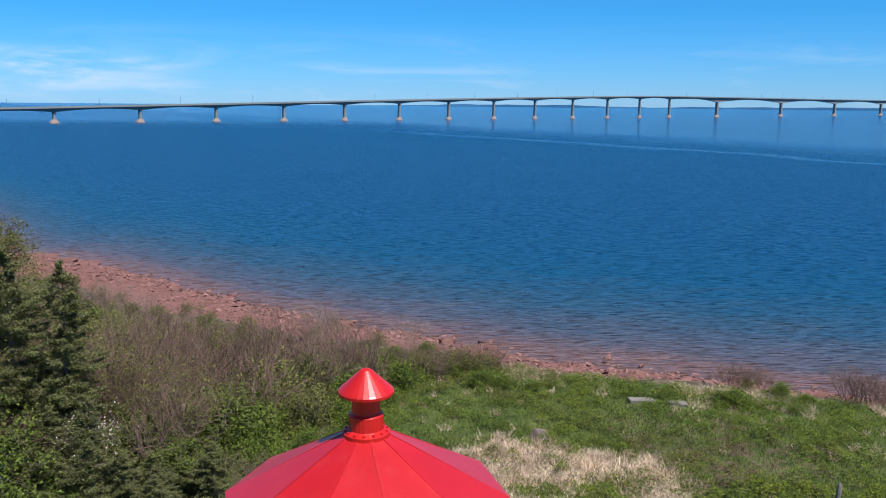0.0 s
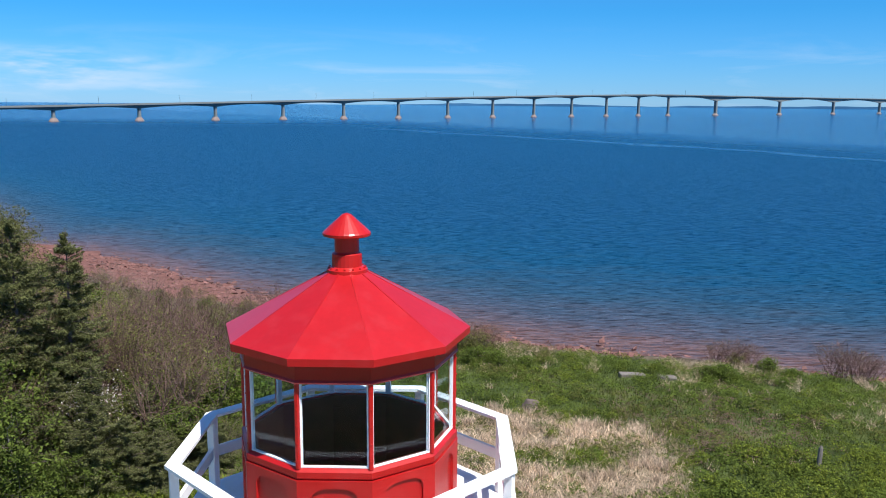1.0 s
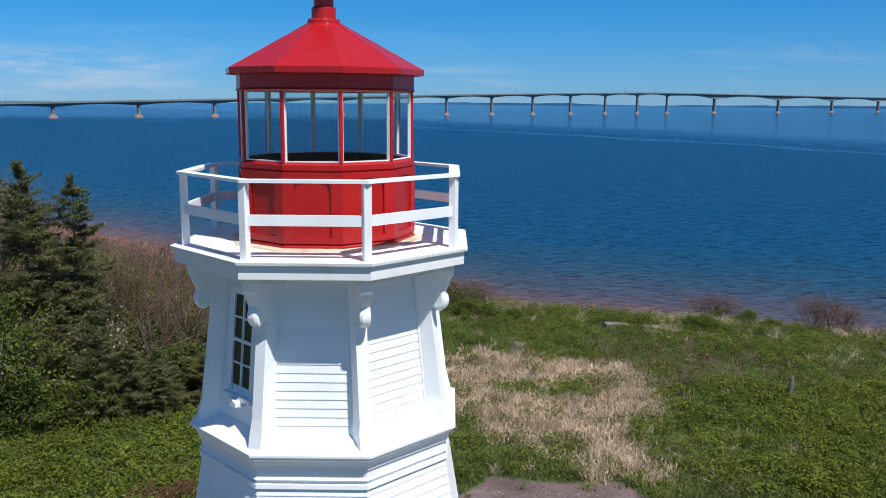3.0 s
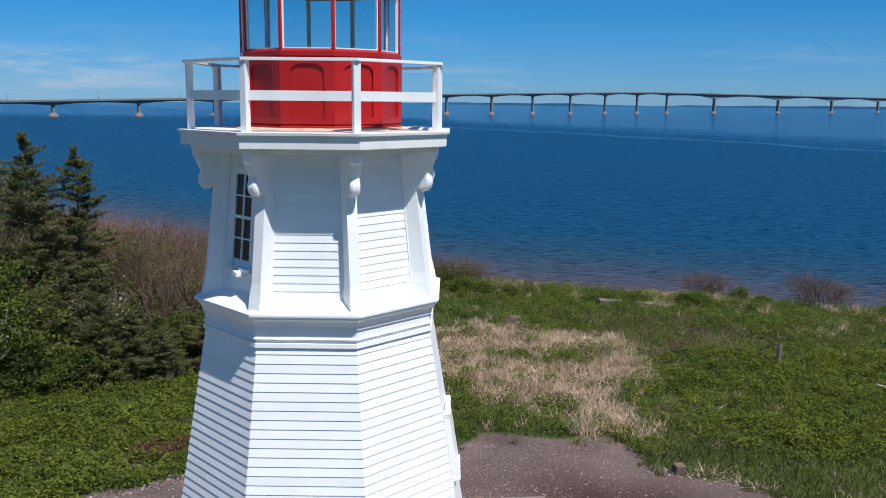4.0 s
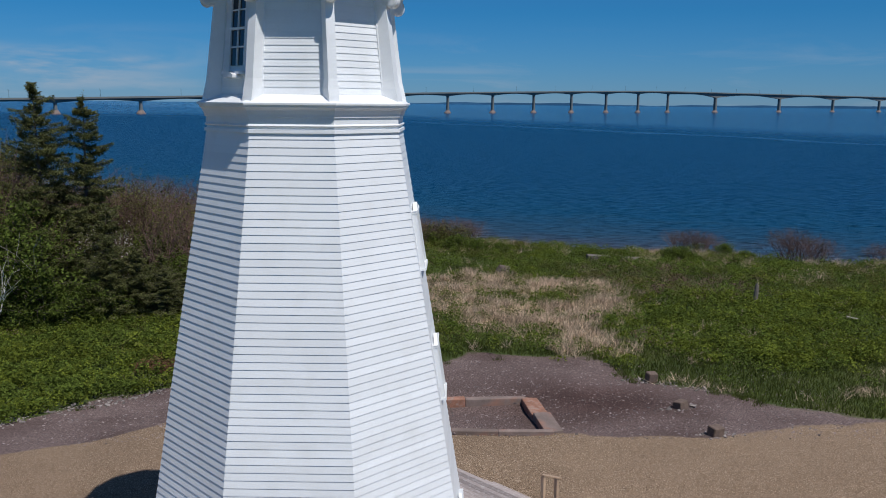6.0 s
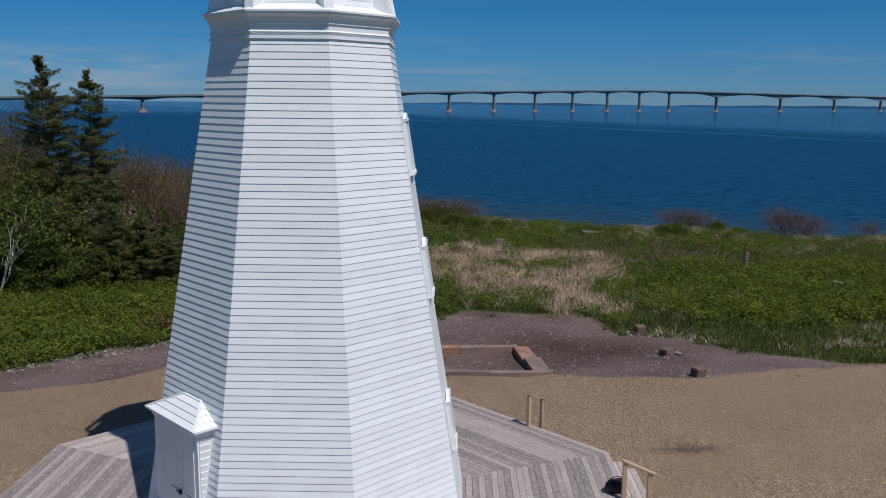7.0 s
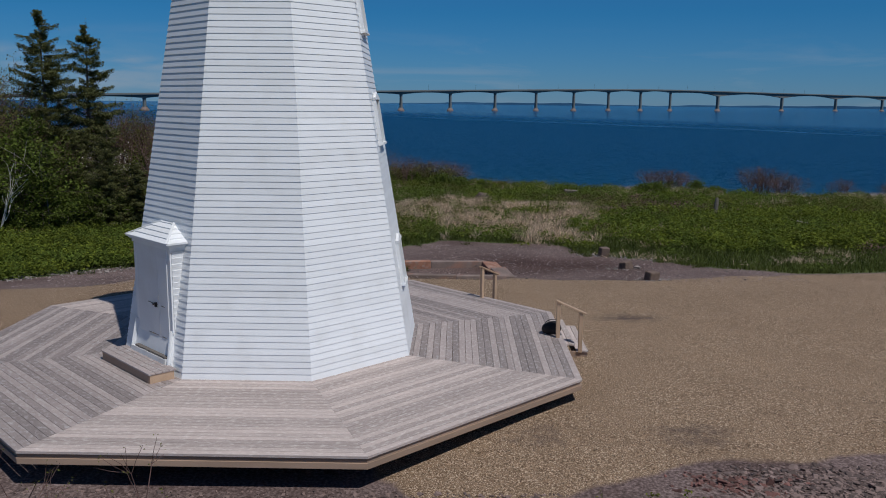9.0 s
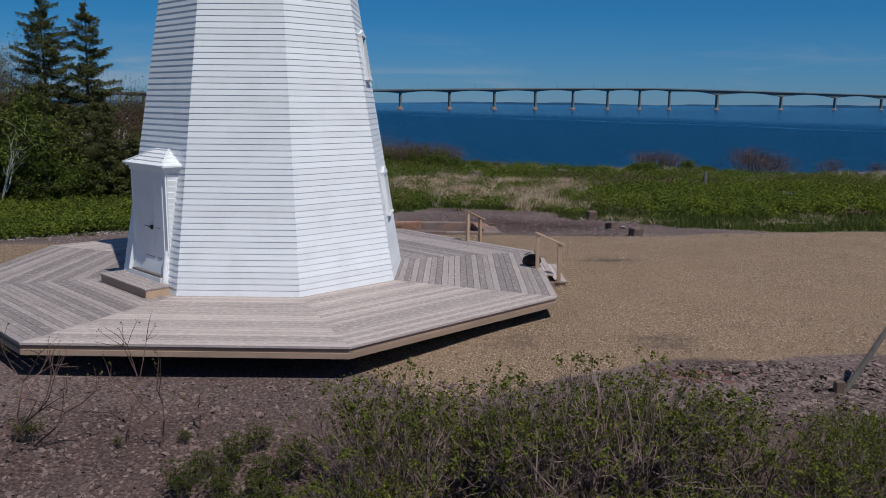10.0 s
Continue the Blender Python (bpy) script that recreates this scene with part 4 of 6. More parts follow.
def tower_windows():
    # the upper storey's window faces the porch side
    face = Matrix.Rotation(radians(-45), 4, "Z")
    tilt = math.atan2((UP_R0 - UP_R1) * C8, UP_Z1 - UP_Z0)
    zc = 10.92
    m = face @ Matrix.Translation((0, -upper_r(zc) * C8 - 0.02, zc)) @ Matrix.Rotation(-tilt, 4, "X")
    wide, high = 0.42, 1.18
    bm = bmesh.new()
    for sx in (-1, 1):
        box(bm, 0.09, 0.05, high + 0.2, Matrix.Translation((sx * (wide / 2 + 0.045), 0, 0)))
    box(bm, wide, 0.05, 0.1, Matrix.Translation((0, 0, high / 2 + 0.05)))
    box(bm, wide + 0.24, 0.11, 0.05, Matrix.Translation((0, -0.03, -high / 2 - 0.125)))
    win = part("window_frame", bm, WHITE, LH, "white casing of a sash window", m)
    bm = bmesh.new()
    box(bm, wide, 0.02, high, Matrix.Translation((0, 0.012, 0)))
    part("pane", bm, PANE_DARK, win, "dark window glass")
    bm = bmesh.new()
    box(bm, 0.022, 0.03, high, Matrix.Translation((0, -0.008, 0)))
    for z, w in ((-high / 4, 0.02), (0, 0.04), (high / 4, 0.02)):
        box(bm, wide, 0.028, w, Matrix.Translation((0, -0.008, z)))
    part("glazing_bar", bm, WHITE, win, "white glazing bars")
    bm = bmesh.new()
    v = [bm.verts.new((x, y, z)) for y in (-0.17, 0.0) for x, z in ((-0.15, -high / 2 - 0.21), (0.15, -high / 2 - 0.21), (0.15, -high / 2 - 0.165), (0, -high / 2 - 0.10), (-0.15, -high / 2 - 0.165))]
    bm.faces.new(v[:5])
    bm.faces.new(v[5:])
    for j in range(5):
        bm.faces.new((v[j], v[(j + 1) % 5], v[5 + (j + 1) % 5], v[5 + j]))
    part("peaked_block", bm, WHITE, win, "small peaked white block below the sill")
    # three windows up the east face
    face = Matrix.Rotation(radians(90), 4, "Z")
    tilt = math.atan2((BASE_R - TOP_R) * C8, TOP_Z)
    for zs, zh in ((6.86, 7.88), (4.48, 5.47), (1.36, 2.34)):
        zc, high = (zs + zh) / 2, zh - zs
        m = face @ Matrix.Translation((0, -tower_r(zc) * C8 - 0.03, zc)) @ Matrix.Rotation(-tilt, 4, "X")
        bm = bmesh.new()
        for sx in (-1, 1):
            box(bm, 0.1, 0.10, high, Matrix.Translation((sx * 0.36, -0.01, 0)))
        box(bm, 0.84, 0.12, 0.045, Matrix.Translation((0, -0.02, -high / 2)))
        box(bm, 0.84, 0.115, 0.045, Matrix.Translation((0, -0.02, high / 2)))
        v = [bm.verts.new((x, y, z)) for y in (-0.07, 0.0) for x, z in ((-0.43, high / 2 + 0.022), (0.43, high / 2 + 0.022), (0, high / 2 + 0.14))]
        bm.faces.new(v[:3])
        bm.faces.new(v[3:])
        for j in range(3):
            bm.faces.new((v[j], v[(j + 1) % 3], v[3 + (j + 1) % 3], v[3 + j]))
        win = part("window_frame", bm, WHITE, LH, "white window casing with a peaked hood", m)
        bm = bmesh.new()
        box(bm, 0.62, 0.02, high - 0.05, Matrix.Translation((0, 0.012, 0)))
        part("pane", bm, PANE_DARK, win, "dark window glass")


tower_windows()


def porch():
    """The small entrance porch on the battered wall, in its own frame: -y is outwards."""
    m = Matrix.Rotation(radians(-45), 4, "Z") @ Matrix.Translation((0.04, 0, -0.05))
    front, hw, eave = 2.98, 0.77, 2.60
    bm = bmesh.new()
    v = [bm.verts.new(c) for c in ((-hw - 0.10, -3.16, 0.0), (hw + 0.10, -3.16, 0.0), (-hw, -front, 0.9), (hw, -front, 0.9), (-hw, -front, eave), (hw, -front, eave),
                                   (-hw - 0.10, -2.6, 0.0), (hw + 0.10, -2.6, 0.0), (-hw, -2.2, 0.9), (hw, -2.2, 0.9), (-hw, -2.2, eave), (hw, -2.2, eave))]
    for f in ((0, 1, 3, 2), (2, 3, 5, 4), (0, 2, 8, 6), (2, 4, 10, 8), (1, 7, 9, 3), (3, 9, 11, 5), (4, 5, 11, 10), (6, 8, 9, 7), (8, 10, 11, 9), (0, 6, 7, 1)):
        bm.faces.new([v[j] for j in f])
    body = part("porch", bm, WHITE, LH, "narrow white entrance porch with a hipped roof", m)
    # side clapboards
    for sgn in (-1, 1):
        for i in range(18):
            z = 0.35 + i * 0.123
            d = front - 0.02
            back = tower_r(z) * C8 - 0.05
            if d - back < 0.05:
                continue
            bm = bmesh.new()
            box(bm, 0.022, d - back, 0.125, Matrix.Translation((sgn * (hw + 0.008), -(d + back) / 2, z)) @ Matrix.Rotation(radians(7 * sgn), 4, "Y"))
            part("clapboard", bm, WHITE, body)
    # corner boards, lintel, sill riser
    for sgn in (-1, 1):
        bm = bmesh.new()
        beam(bm, (sgn * (hw - 0.03), -front - 0.012, 0.85), (sgn * (hw - 0.03), -front - 0.012, eave - 0.05), 0.03, 0.12)
        part("corner_board", bm, WHITE, body)
        bm = bmesh.new()
        beam(bm, (sgn * (hw + 0.05), -3.15, 0.02), (sgn * (hw - 0.02), -front - 0.012, 0.9), 0.035, 0.14)
        part("corner_board", bm, WHITE, body)
    bm = bmesh.new()
    box(bm, 2 * hw - 0.14, 0.034, 0.20, Matrix.Translation((0, -front - 0.028, eave - 0.142)))
    part("lintel", bm, WHITE, body)
    bm = bmesh.new()
    box(bm, 2 * hw, 0.06, 0.18, Matrix.Translation((0, -3.17, 0.26)) @ Matrix.Rotation(radians(-8), 4, "X"))
    part("riser", bm, WHITE_WORN, body, "white board under the doorsill")
    # the double door stands a little open over a dark sill
    bm = bmesh.new()
    box(bm, 1.32, 0.24, 0.06, Matrix.Translation((0.05, -3.05, 0.36)))
    part("doorsill", bm, OLD_WOOD, body, "dark worn doorsill")
    bm = bmesh.new()
    box(bm, 1.32, 0.02, 1.90, Matrix.Translation((0.01, -front - 0.010, 1.35)))
    part("door_opening", bm, DARK, body, "dark gap round the door")
    for x, w in ((-0.19, 0.92), (0.475, 0.39)):
        bm = bmesh.new()
        box(bm, w, 0.03, 1.87, Matrix.Translation((x, -front - 0.028, 1.44)), 0.004)
        leaf = part("door", bm, WHITE, body, "white panelled door leaf")
        for zc in (0.72, 1.36):
            bm = bmesh.new()
            box(bm, w * 0.45, 0.008, 0.012, Matrix.Translation((x + (0.2 if x < 0 else -0.02), -front - 0.048, zc)))
            part("strap", bm, OLD_WOOD, leaf, "thin grey strap")
        if x < 0:
            bm = bmesh.new()
            box(bm, 0.05, 0.05, 0.10, Matrix.Translation((x + 0.38, -front - 0.07, 1.36)), 0.01)
            box(bm, 0.12, 0.03, 0.025, Matrix.Translation((x + 0.33, -front - 0.09, 1.36)), 0.006)
            part("handle", bm, IRON, leaf, "black door handle")
    # moulded eaves and hipped roof
    bm = bmesh.new()
    box(bm, 2 * hw + 0.12, 0.9, 0.08, Matrix.Translation((0, -front + 0.40, eave - 0.02)))
    box(bm, 2 * hw + 0.22, 0.95, 0.05, Matrix.Translation((0, -front + 0.375, eave + 0.045)))
    part("eaves", bm, WHITE, body, "moulded white eaves")
    ov, apex, z0 = hw + 0.14, 3.10, eave + 0.07
    yo = -front - 0.14
    rows = 6
    for i in range(rows):
        t0, t1 = i / rows, (i + 1) / rows
        # slopes shrink towards the apex at the wall
        for side in range(3):
            def edge(t, lift):
                z = z0 + (apex - z0) * t + lift
                h = ov * (1 - t) + 0.03 * t
                y = yo + (-2.42 - yo) * t
                if side == 0:
                    return Vector((-h, y, z)), Vector((h, y, z))
                sx = 1 if side == 1 else -1
                return Vector((sx * h, y, z)), Vector((sx * h, -2.3, z))
            a, b = edge(t0, 0.028)
            c, d = edge(t1, 0.006)
            e, f = edge(t0, -0.01)
            bm = bmesh.new()
            vv = [bm.verts.new(p) for p in (a, b, d, c, e, f)]
            bm.faces.new((vv[0], vv[1], vv[2], vv[3]))
            bm.faces.new((vv[4], vv[5], vv[1], vv[0]))
            bm.faces.new((vv[4], vv[0], vv[3]))
            bm.faces.new((vv[5], vv[2], vv[1]))
            part("roof_board", bm, WHITE, body)
    for sx in (-1, 1):
        bm = bmesh.new()
        beam(bm, (sx * (ov + 0.005), yo, z0 + 0.03), (sx * 0.03, -2.42, apex + 0.022), 0.045, 0.018)
        part("hip_board", bm, WHITE, body)


porch()


def door_step():
    m = Matrix.Rotation(radians(LH_TURN - 45), 4, "Z")
    root = thing("door_step", m @ Matrix.Translation((0.04, -3.42, 0)), "low wooden step of weathered grey-brown boards at the porch door", "step")
    for i in range(4):
        bm = bmesh.new()
        box(bm, 2.24, 0.135, 0.035, Matrix.Translation((0, -0.21 + i * 0.142, 0.185)), 0.004)
        part("tread_board", bm, DECK_GREY, root)
    for sx in (-1, 1):
        bm = bmesh.new()
        box(bm, 0.04, 0.50, 0.165, Matrix.Translation((sx * 1.085, -0.0, 0.084)))
        part("side_board", bm, PINE, root, "fresh pale pine end board")
    bm = bmesh.new()
    box(bm, 2.13, 0.04, 0.165, Matrix.Translation((0, -0.24, 0.084)))
    part("riser", bm, RIM, root)


door_step()


# ---- the deck round the tower ----
def deck():
    root = thing("deck", Matrix.Rotation(radians(LH_TURN), 4, "Z"), "octagonal weathered wooden deck round the lighthouse, raised off the ground", "deck")
    out, inn, w = 6.62, 3.02, 0.144
    rows = int((out - inn) / w)
    for i in range(rows):
        y1, y0 = out - i * w, out - (i + 1) * w + 0.008
        h1, h0 = y1 * T8 - 0.0012, y0 * T8 - 0.0012
        v = [(-h0, -y0, -0.04), (h0, -y0, -0.04), (h1, -y1, -0.04), (-h1, -y1, -0.04), (-h0, -y0, 0), (h0, -y0, 0), (h1, -y1, 0), (-h1, -y1, 0)]
        me = mesh_from("plank", v, [(0, 1, 2, 3), (7, 6, 5, 4), (0, 4, 5, 1), (1, 5, 6, 2), (2, 6, 7, 3), (3, 7, 4, 0)])
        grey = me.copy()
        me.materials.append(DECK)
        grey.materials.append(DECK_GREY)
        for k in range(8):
            # four sides take darker boards: how the sun glances off is put into colour
            dim_side = k in (2, 3, 6, 7)
            part("plank", grey if dim_side else me, DECK, root, m=Matrix.Rotation(radians(45 * k), 4, "Z"))
    for k in range(8):
        m = Matrix.Rotation(radians(45 * k), 4, "Z")
        bm = bmesh.new()
        for yo, yi, z0, z1, name in ((out - 0.03, out - 0.07, -0.115, -0.044, "header_board"), (out - 0.004, out - 0.044, -0.215, -0.12, "rim_board")):
            v = [bm.verts.new((x, -y, z)) for z in (z0, z1) for x, y in ((-yo * T8, yo), (yo * T8, yo), (yi * T8, yi), (-yi * T8, yi))]
            for f in ((0, 1, 2, 3), (7, 6, 5, 4), (0, 4, 5, 1), (1, 5, 6, 2), (2, 6, 7, 3), (3, 7, 4, 0)):
                bm.faces.new([v[j] for j in f])
            part(name, bm, RIM, root, "brown board along the deck's edge", m)
            bm = bmesh.new()
        bm.free()
        bm = bmesh.new()
        for x in (-2.2, -0.75, 0.75, 2.2):
            box(bm, 0.09, 3.4, 0.14, Matrix.Translation((x * 0.9, -4.75, -0.12)))
        part("joist", bm, RIM, root, m=m)
        bm = bmesh.new()
        box(bm, 0.14, 0.14, 0.42, Matrix.Translation((0, -6.1, -0.31)))
        part("pier_post", bm, OLD_WOOD, root, m=Matrix.Rotation(radians(45 * k + 22.5), 4, "Z"))
    # near-black ring, added to stand in for the shade under the deck
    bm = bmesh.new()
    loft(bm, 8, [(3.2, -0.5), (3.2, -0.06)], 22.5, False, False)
    part("plinth", bm, UNDER_SHADE, root, "dark ring standing in for the shade under the deck")


deck()


def stairs(name, angle, shift, label):
    """Low steps off the deck's edge with one handrail; angle: the way down."""
    m = Matrix.Rotation(radians(angle), 4, "Z") @ Matrix.Translation((0, -6.56, 0))
    root = thing(name, m, label, "stairs", "deck stairs")
    for j, (y, z) in enumerate(((-0.20, -0.17), (-0.52, -0.33))):
        for i in range(2):
            bm = bmesh.new()
            box(bm, 2.3, 0.135, 0.036, Matrix.Translation((shift, y + 0.072 - i * 0.144, z)), 0.004)
            part("tread_board", bm, DECK, root)
    for sx in (-1.1, 0, 1.1):
        bm = bmesh.new()
        box(bm, 0.04, 0.62, 0.13, Matrix.Translation((shift + sx, -0.33, -0.40)))
        part("stringer", bm, RIM, root)
    x = shift - 1.12
    for y, z0, z1 in ((0.07, -0.25, 0.84), (-0.46, -0.35, 0.61)):
        bm = bmesh.new()
        box(bm, 0.09, 0.09, z1 - z0, Matrix.Translation((x, y, (z0 + z1) / 2)), 0.005)
        part("post", bm, PINE, root)
    bm = bmesh.new()
    beam(bm, (x, 0.13, 0.885), (x, -0.58, 0.575), 0.14, 0.035, 0.004)
    part("handrail", bm, PINE, root, "pale pine handrail")


stairs("stairs", LH_TURN + 90, 1.42, "short wooden stairs with a pine handrail beside the gravel")
stairs("stairs", LH_TURN + 135, 0.77, "short wooden stairs with a pine handrail at the far edge")


def bag():
    bm = bmesh.new()
    bmesh.ops.create_uvsphere(bm, u_segments=16, v_segments=10, radius=1.0)
    for v in bm.verts:
        k = 1 + 0.12 * noise.noise(v.co * 1.7)
        v.co = Vector((v.co.x * 0.26, v.co.y * 0.17, max(v.co.z, -0.75) * 0.17 + 0.127)) * k
    body = thing("bag", pose(6.40, 0.62, 0.0, 0, 0, 25), "small black soft bag lying on the deck by the stair post", "bag")
    part("body", bm, BLACK, body, smooth=True)
    bm = bmesh.new()
    for a, b in zip(np.linspace(-0.2, 0.1, 6), np.linspace(-0.14, 0.16, 6)):
        beam(bm, (a, 0, 0.28 + 0.06 * math.cos(a * 8)), (b, 0, 0.28 + 0.06 * math.cos(b * 8)), 0.02, 0.012)
    part("strap", bm, BLACK, body)


bag()


# ---- loose things in the yard and the meadow ----
def old_post():
    root = thing("fence_post", Matrix.Translation((19.75, 30.9, float(ground_z(19.75, 30.9)))), "old grey wooden fence post leaning in the meadow", "post")
    bm = bmesh.new()
    loft(bm, 8, [(0.13, -0.3), (0.13, 0.2), (0.12, 0.9), (0.10, 1.18), (0.03, 1.3)], 0)
    for v in bm.verts:
        v.co += Vector((noise.noise(v.co * 5) * 0.03, noise.noise(v.co * 5 + Vector((3, 3, 3))) * 0.03, 0)) + Vector((v.co.z * 0.05, 0, 0))
    part("shaft", bm, OLD_WOOD, root)


old_post()


def yard_blocks():
    for x, y, w, h, turn, lean, label in ((10.68, 17.2, 0.40, 0.40, 12, 3, "squat weathered concrete block at the grass edge"), (11.03, 14.1, 0.42, 0.30, 30, -6, "tilted weathered concrete block on the dirt"),
                                          (11.33, 11.2, 0.42, 0.32, 20, 4, "weathered concrete block beside the gravel")):
        bm = bmesh.new()
        box(bm, w, w * 0.9, h + 0.2, Matrix.Translation((0, 0, h / 2 - 0.1)), 0.03)
        for v in bm.verts:
            v.co += Vector((noise.noise(v.co * 4 + Vector((x, y, 0))), noise.noise(v.co * 4 + Vector((y, x, 5))), noise.noise(v.co * 4))) * 0.03
        root = thing("concrete_block", pose(x, y, float(ground_z(x, y)), lean, lean, turn), label, "block", "blocks on the dirt")
        part("body", bm, BLOCK, root)


yard_blocks()


def foundation():
    root = thing("foundation", Matrix.Translation((0, 0, 0)), "remains of a low red sandstone foundation sunk in the dirt", "foundation")
    rnd = random.Random(5)
    runs = [((-1.2, 14.0), (5.45, 14.8), 0.3), ((5.6, 14.8), (6.1, 11.3), 0.62), ((6.05, 11.25), (-1.2, 11.1), 0.2)]
    for (ax, ay), (bx, by), w in runs:
        n = int(math.hypot(bx - ax, by - ay) / 1.7)
        d = Vector((bx - ax, by - ay, 0)) / n
        for i in range(n):
            c = Vector((ax, ay, 0)) + d * (i + 0.5)
            z = float(ground_z(c.x, c.y) + pit(c.x, c.y))
            bm = bmesh.new()
            top = 0.08 + rnd.uniform(-0.035, 0.03)
            box(bm, d.length - 0.012, w * rnd.uniform(0.95, 1.05), top + 0.75, Matrix.Translation((0, 0, (top - 0.75) / 2)), 0.02)
            for v in bm.verts:
                v.co += Vector((0, noise.noise(v.co * 3 + c), noise.noise(v.co * 3 - c))) * 0.05
            bm.normal_update()
            part("stone", bm, FOUND_RED if (w > 0.4 and i < 1) or (w == 0.3 and i < 2) else FOUND, root, m=Matrix.Translation((c.x, c.y, z)) @ Matrix.Rotation(math.atan2(d.y, d.x), 4, "Z"))


foundation()
boulder("boulder", (1.1, 0.7, 0.85), (6.35, 39.3, -1.38), ROCK, "pinkish grey boulder in the dry grass", "rock", 3)


def slabs():
    for x, y, w, turn, label in ((13.7, 45.6, 1.7, 6, "grey weathered slab half sunk in the grass"), (16.0, 45.3, 1.2, -8, "short grey slab half sunk in the grass")):
        bm = bmesh.new()
        box(bm, w, 0.6, 0.4, Matrix.Translation((0, 0, 0.06)), 0.04)
        for v in bm.verts:
            v.co += Vector((noise.noise(v.co * 3 + Vector((x, y, 0))), noise.noise(v.co * 3 + Vector((y, x, 5))), noise.noise(v.co * 3))) * 0.05
        root = thing("stone_slab", pose(x, y, float(ground_z(x, y)), 0, 3, turn), label, "slab", "slabs in the grass")
        part("body", bm, OLD_WOOD, root)


slabs()


def driftwood():
    bm = bmesh.new()
    beam(bm, (-0.3, 0, 0.16), (0.3, 0.05, 0.06), 0.12, 0.05, 0.01)
    root = thing("board", pose(23.05, 26.4, float(ground_z(23.05, 26.4)) + 0.3, 0, 0, -20), "pale weathered board lying in the grass", "board")
    part("plank", bm, TWIG_PALE, root)


driftwood()


def stake():
    x, y = 10.7, -6.95
    root = thing("stake", Matrix.Translation((x, y, float(ground_z(x, y)))), "leaning grey wooden stake beside the rubble", "stake")
    bm = bmesh.new()
    beam(bm, (-0.02, 0, -0.1), (1.15, 0.35, 1.55), 0.075, 0.075, 0.008)
    part("shaft", bm, OLD_WOOD, root)
    bm = bmesh.new()
    box(bm, 0.16, 0.12, 0.24, Matrix.Translation((-0.06, -0.02, 0.08)), 0.02)
    part("foot_block", bm, BLOCK, root)


stake()


def stones(name, count, place, size, mat, label, flat=0.4, sink=0.3):
    """Scattered broken stones, one mesh."""
    h = Heap()
    faces = [(0, 1, 2, 3), (7, 6, 5, 4), (0, 4, 5, 1), (1, 5, 6, 2), (2, 6, 7, 3), (3, 7, 4, 0)]
    corner = np.array([(-1, -1, -1), (1, -1, -1), (1, 1, -1), (-1, 1, -1), (-0.8, -0.8, 1), (0.8, -0.8, 1), (0.8, 0.8, 1), (-0.8, 0.8, 1)], float)
    for _ in range(count):
        x, y = place()
        s = size * min(RNG.lognormal(0, 0.42), 2.2)
        v = (corner + RNG.normal(size=(8, 3)) * 0.28) * (s, s * RNG.uniform(0.5, 1.0), s * flat * RNG.uniform(0.5, 1.2))
        a, b = RNG.uniform(0, 6.28), RNG.normal() * 0.42
        c, sn = math.cos(a), math.sin(a)
        v = v @ np.array([(math.cos(b), 0, math.sin(b)), (0, 1, 0), (-math.sin(b), 0, math.cos(b))])
        v = v @ np.array([(c, sn, 0), (-sn, c, 0), (0, 0, 1)])
        h.add(v + (x, y, float(ground_z(x, y)) + s * flat * (1 - sink) * 0.4), faces)
    me = h.mesh(name)
    me.materials.append(mat)
    return tagged(new(name, me), label, "stones", kind="stuff")


def beach_place():
    x = RNG.uniform(-75, 48)
    e, s = np.interp(x, XS, EDGE), np.interp(x, XS, SHORE)
    return x, s - abs(RNG.normal()) * 5 + RNG.uniform(-1, 4)


stones("beach_stones", 1500, beach_place, 0.21, REDROCK, "red sandstone slabs and stones along the waterline", 0.25)
stones("beach_pebbles", 2600, lambda: (lambda x: (x, np.interp(x, XS, SHORE) - RNG.uniform(-1, 16)))(RNG.uniform(-70, 46)), 0.10, REDROCK, "small red stones strewn over the shingle", 0.45)
stones("rubble", 5600, lambda: (lambda x: (x, float(np.interp(x, [4.5, 7, 9, 15], [-7.4, -6.1, -5.5, -5.3])) - abs(RNG.normal()) * 1.1 - RNG.uniform(0, 0.9)))(RNG.uniform(8.3, 15)), 0.032, RUBBLE, "bank of broken purple-grey stone beside the gravel", 0.2)
stones("red_rubble", 130, lambda: (8.6 + RNG.normal() * 0.5, -6.3 + RNG.normal() * 0.22), 0.036, REDROCK, "patch of broken red stone in the rubble", 0.4)
stones("loose_stones", 9000, lambda: (RNG.uniform(-5, 6), RNG.uniform(-12.5, -6.6)), 0.022, SLATE, "loose flat stones on bare reddish soil", 0.4)
stones("dirt_stones", 9000, lambda: (RNG.uniform(-12, 17), RNG.uniform(10.8, 19.8)), 0.019, FLECK, "pale broken stones strewn over the dirt", 0.3)


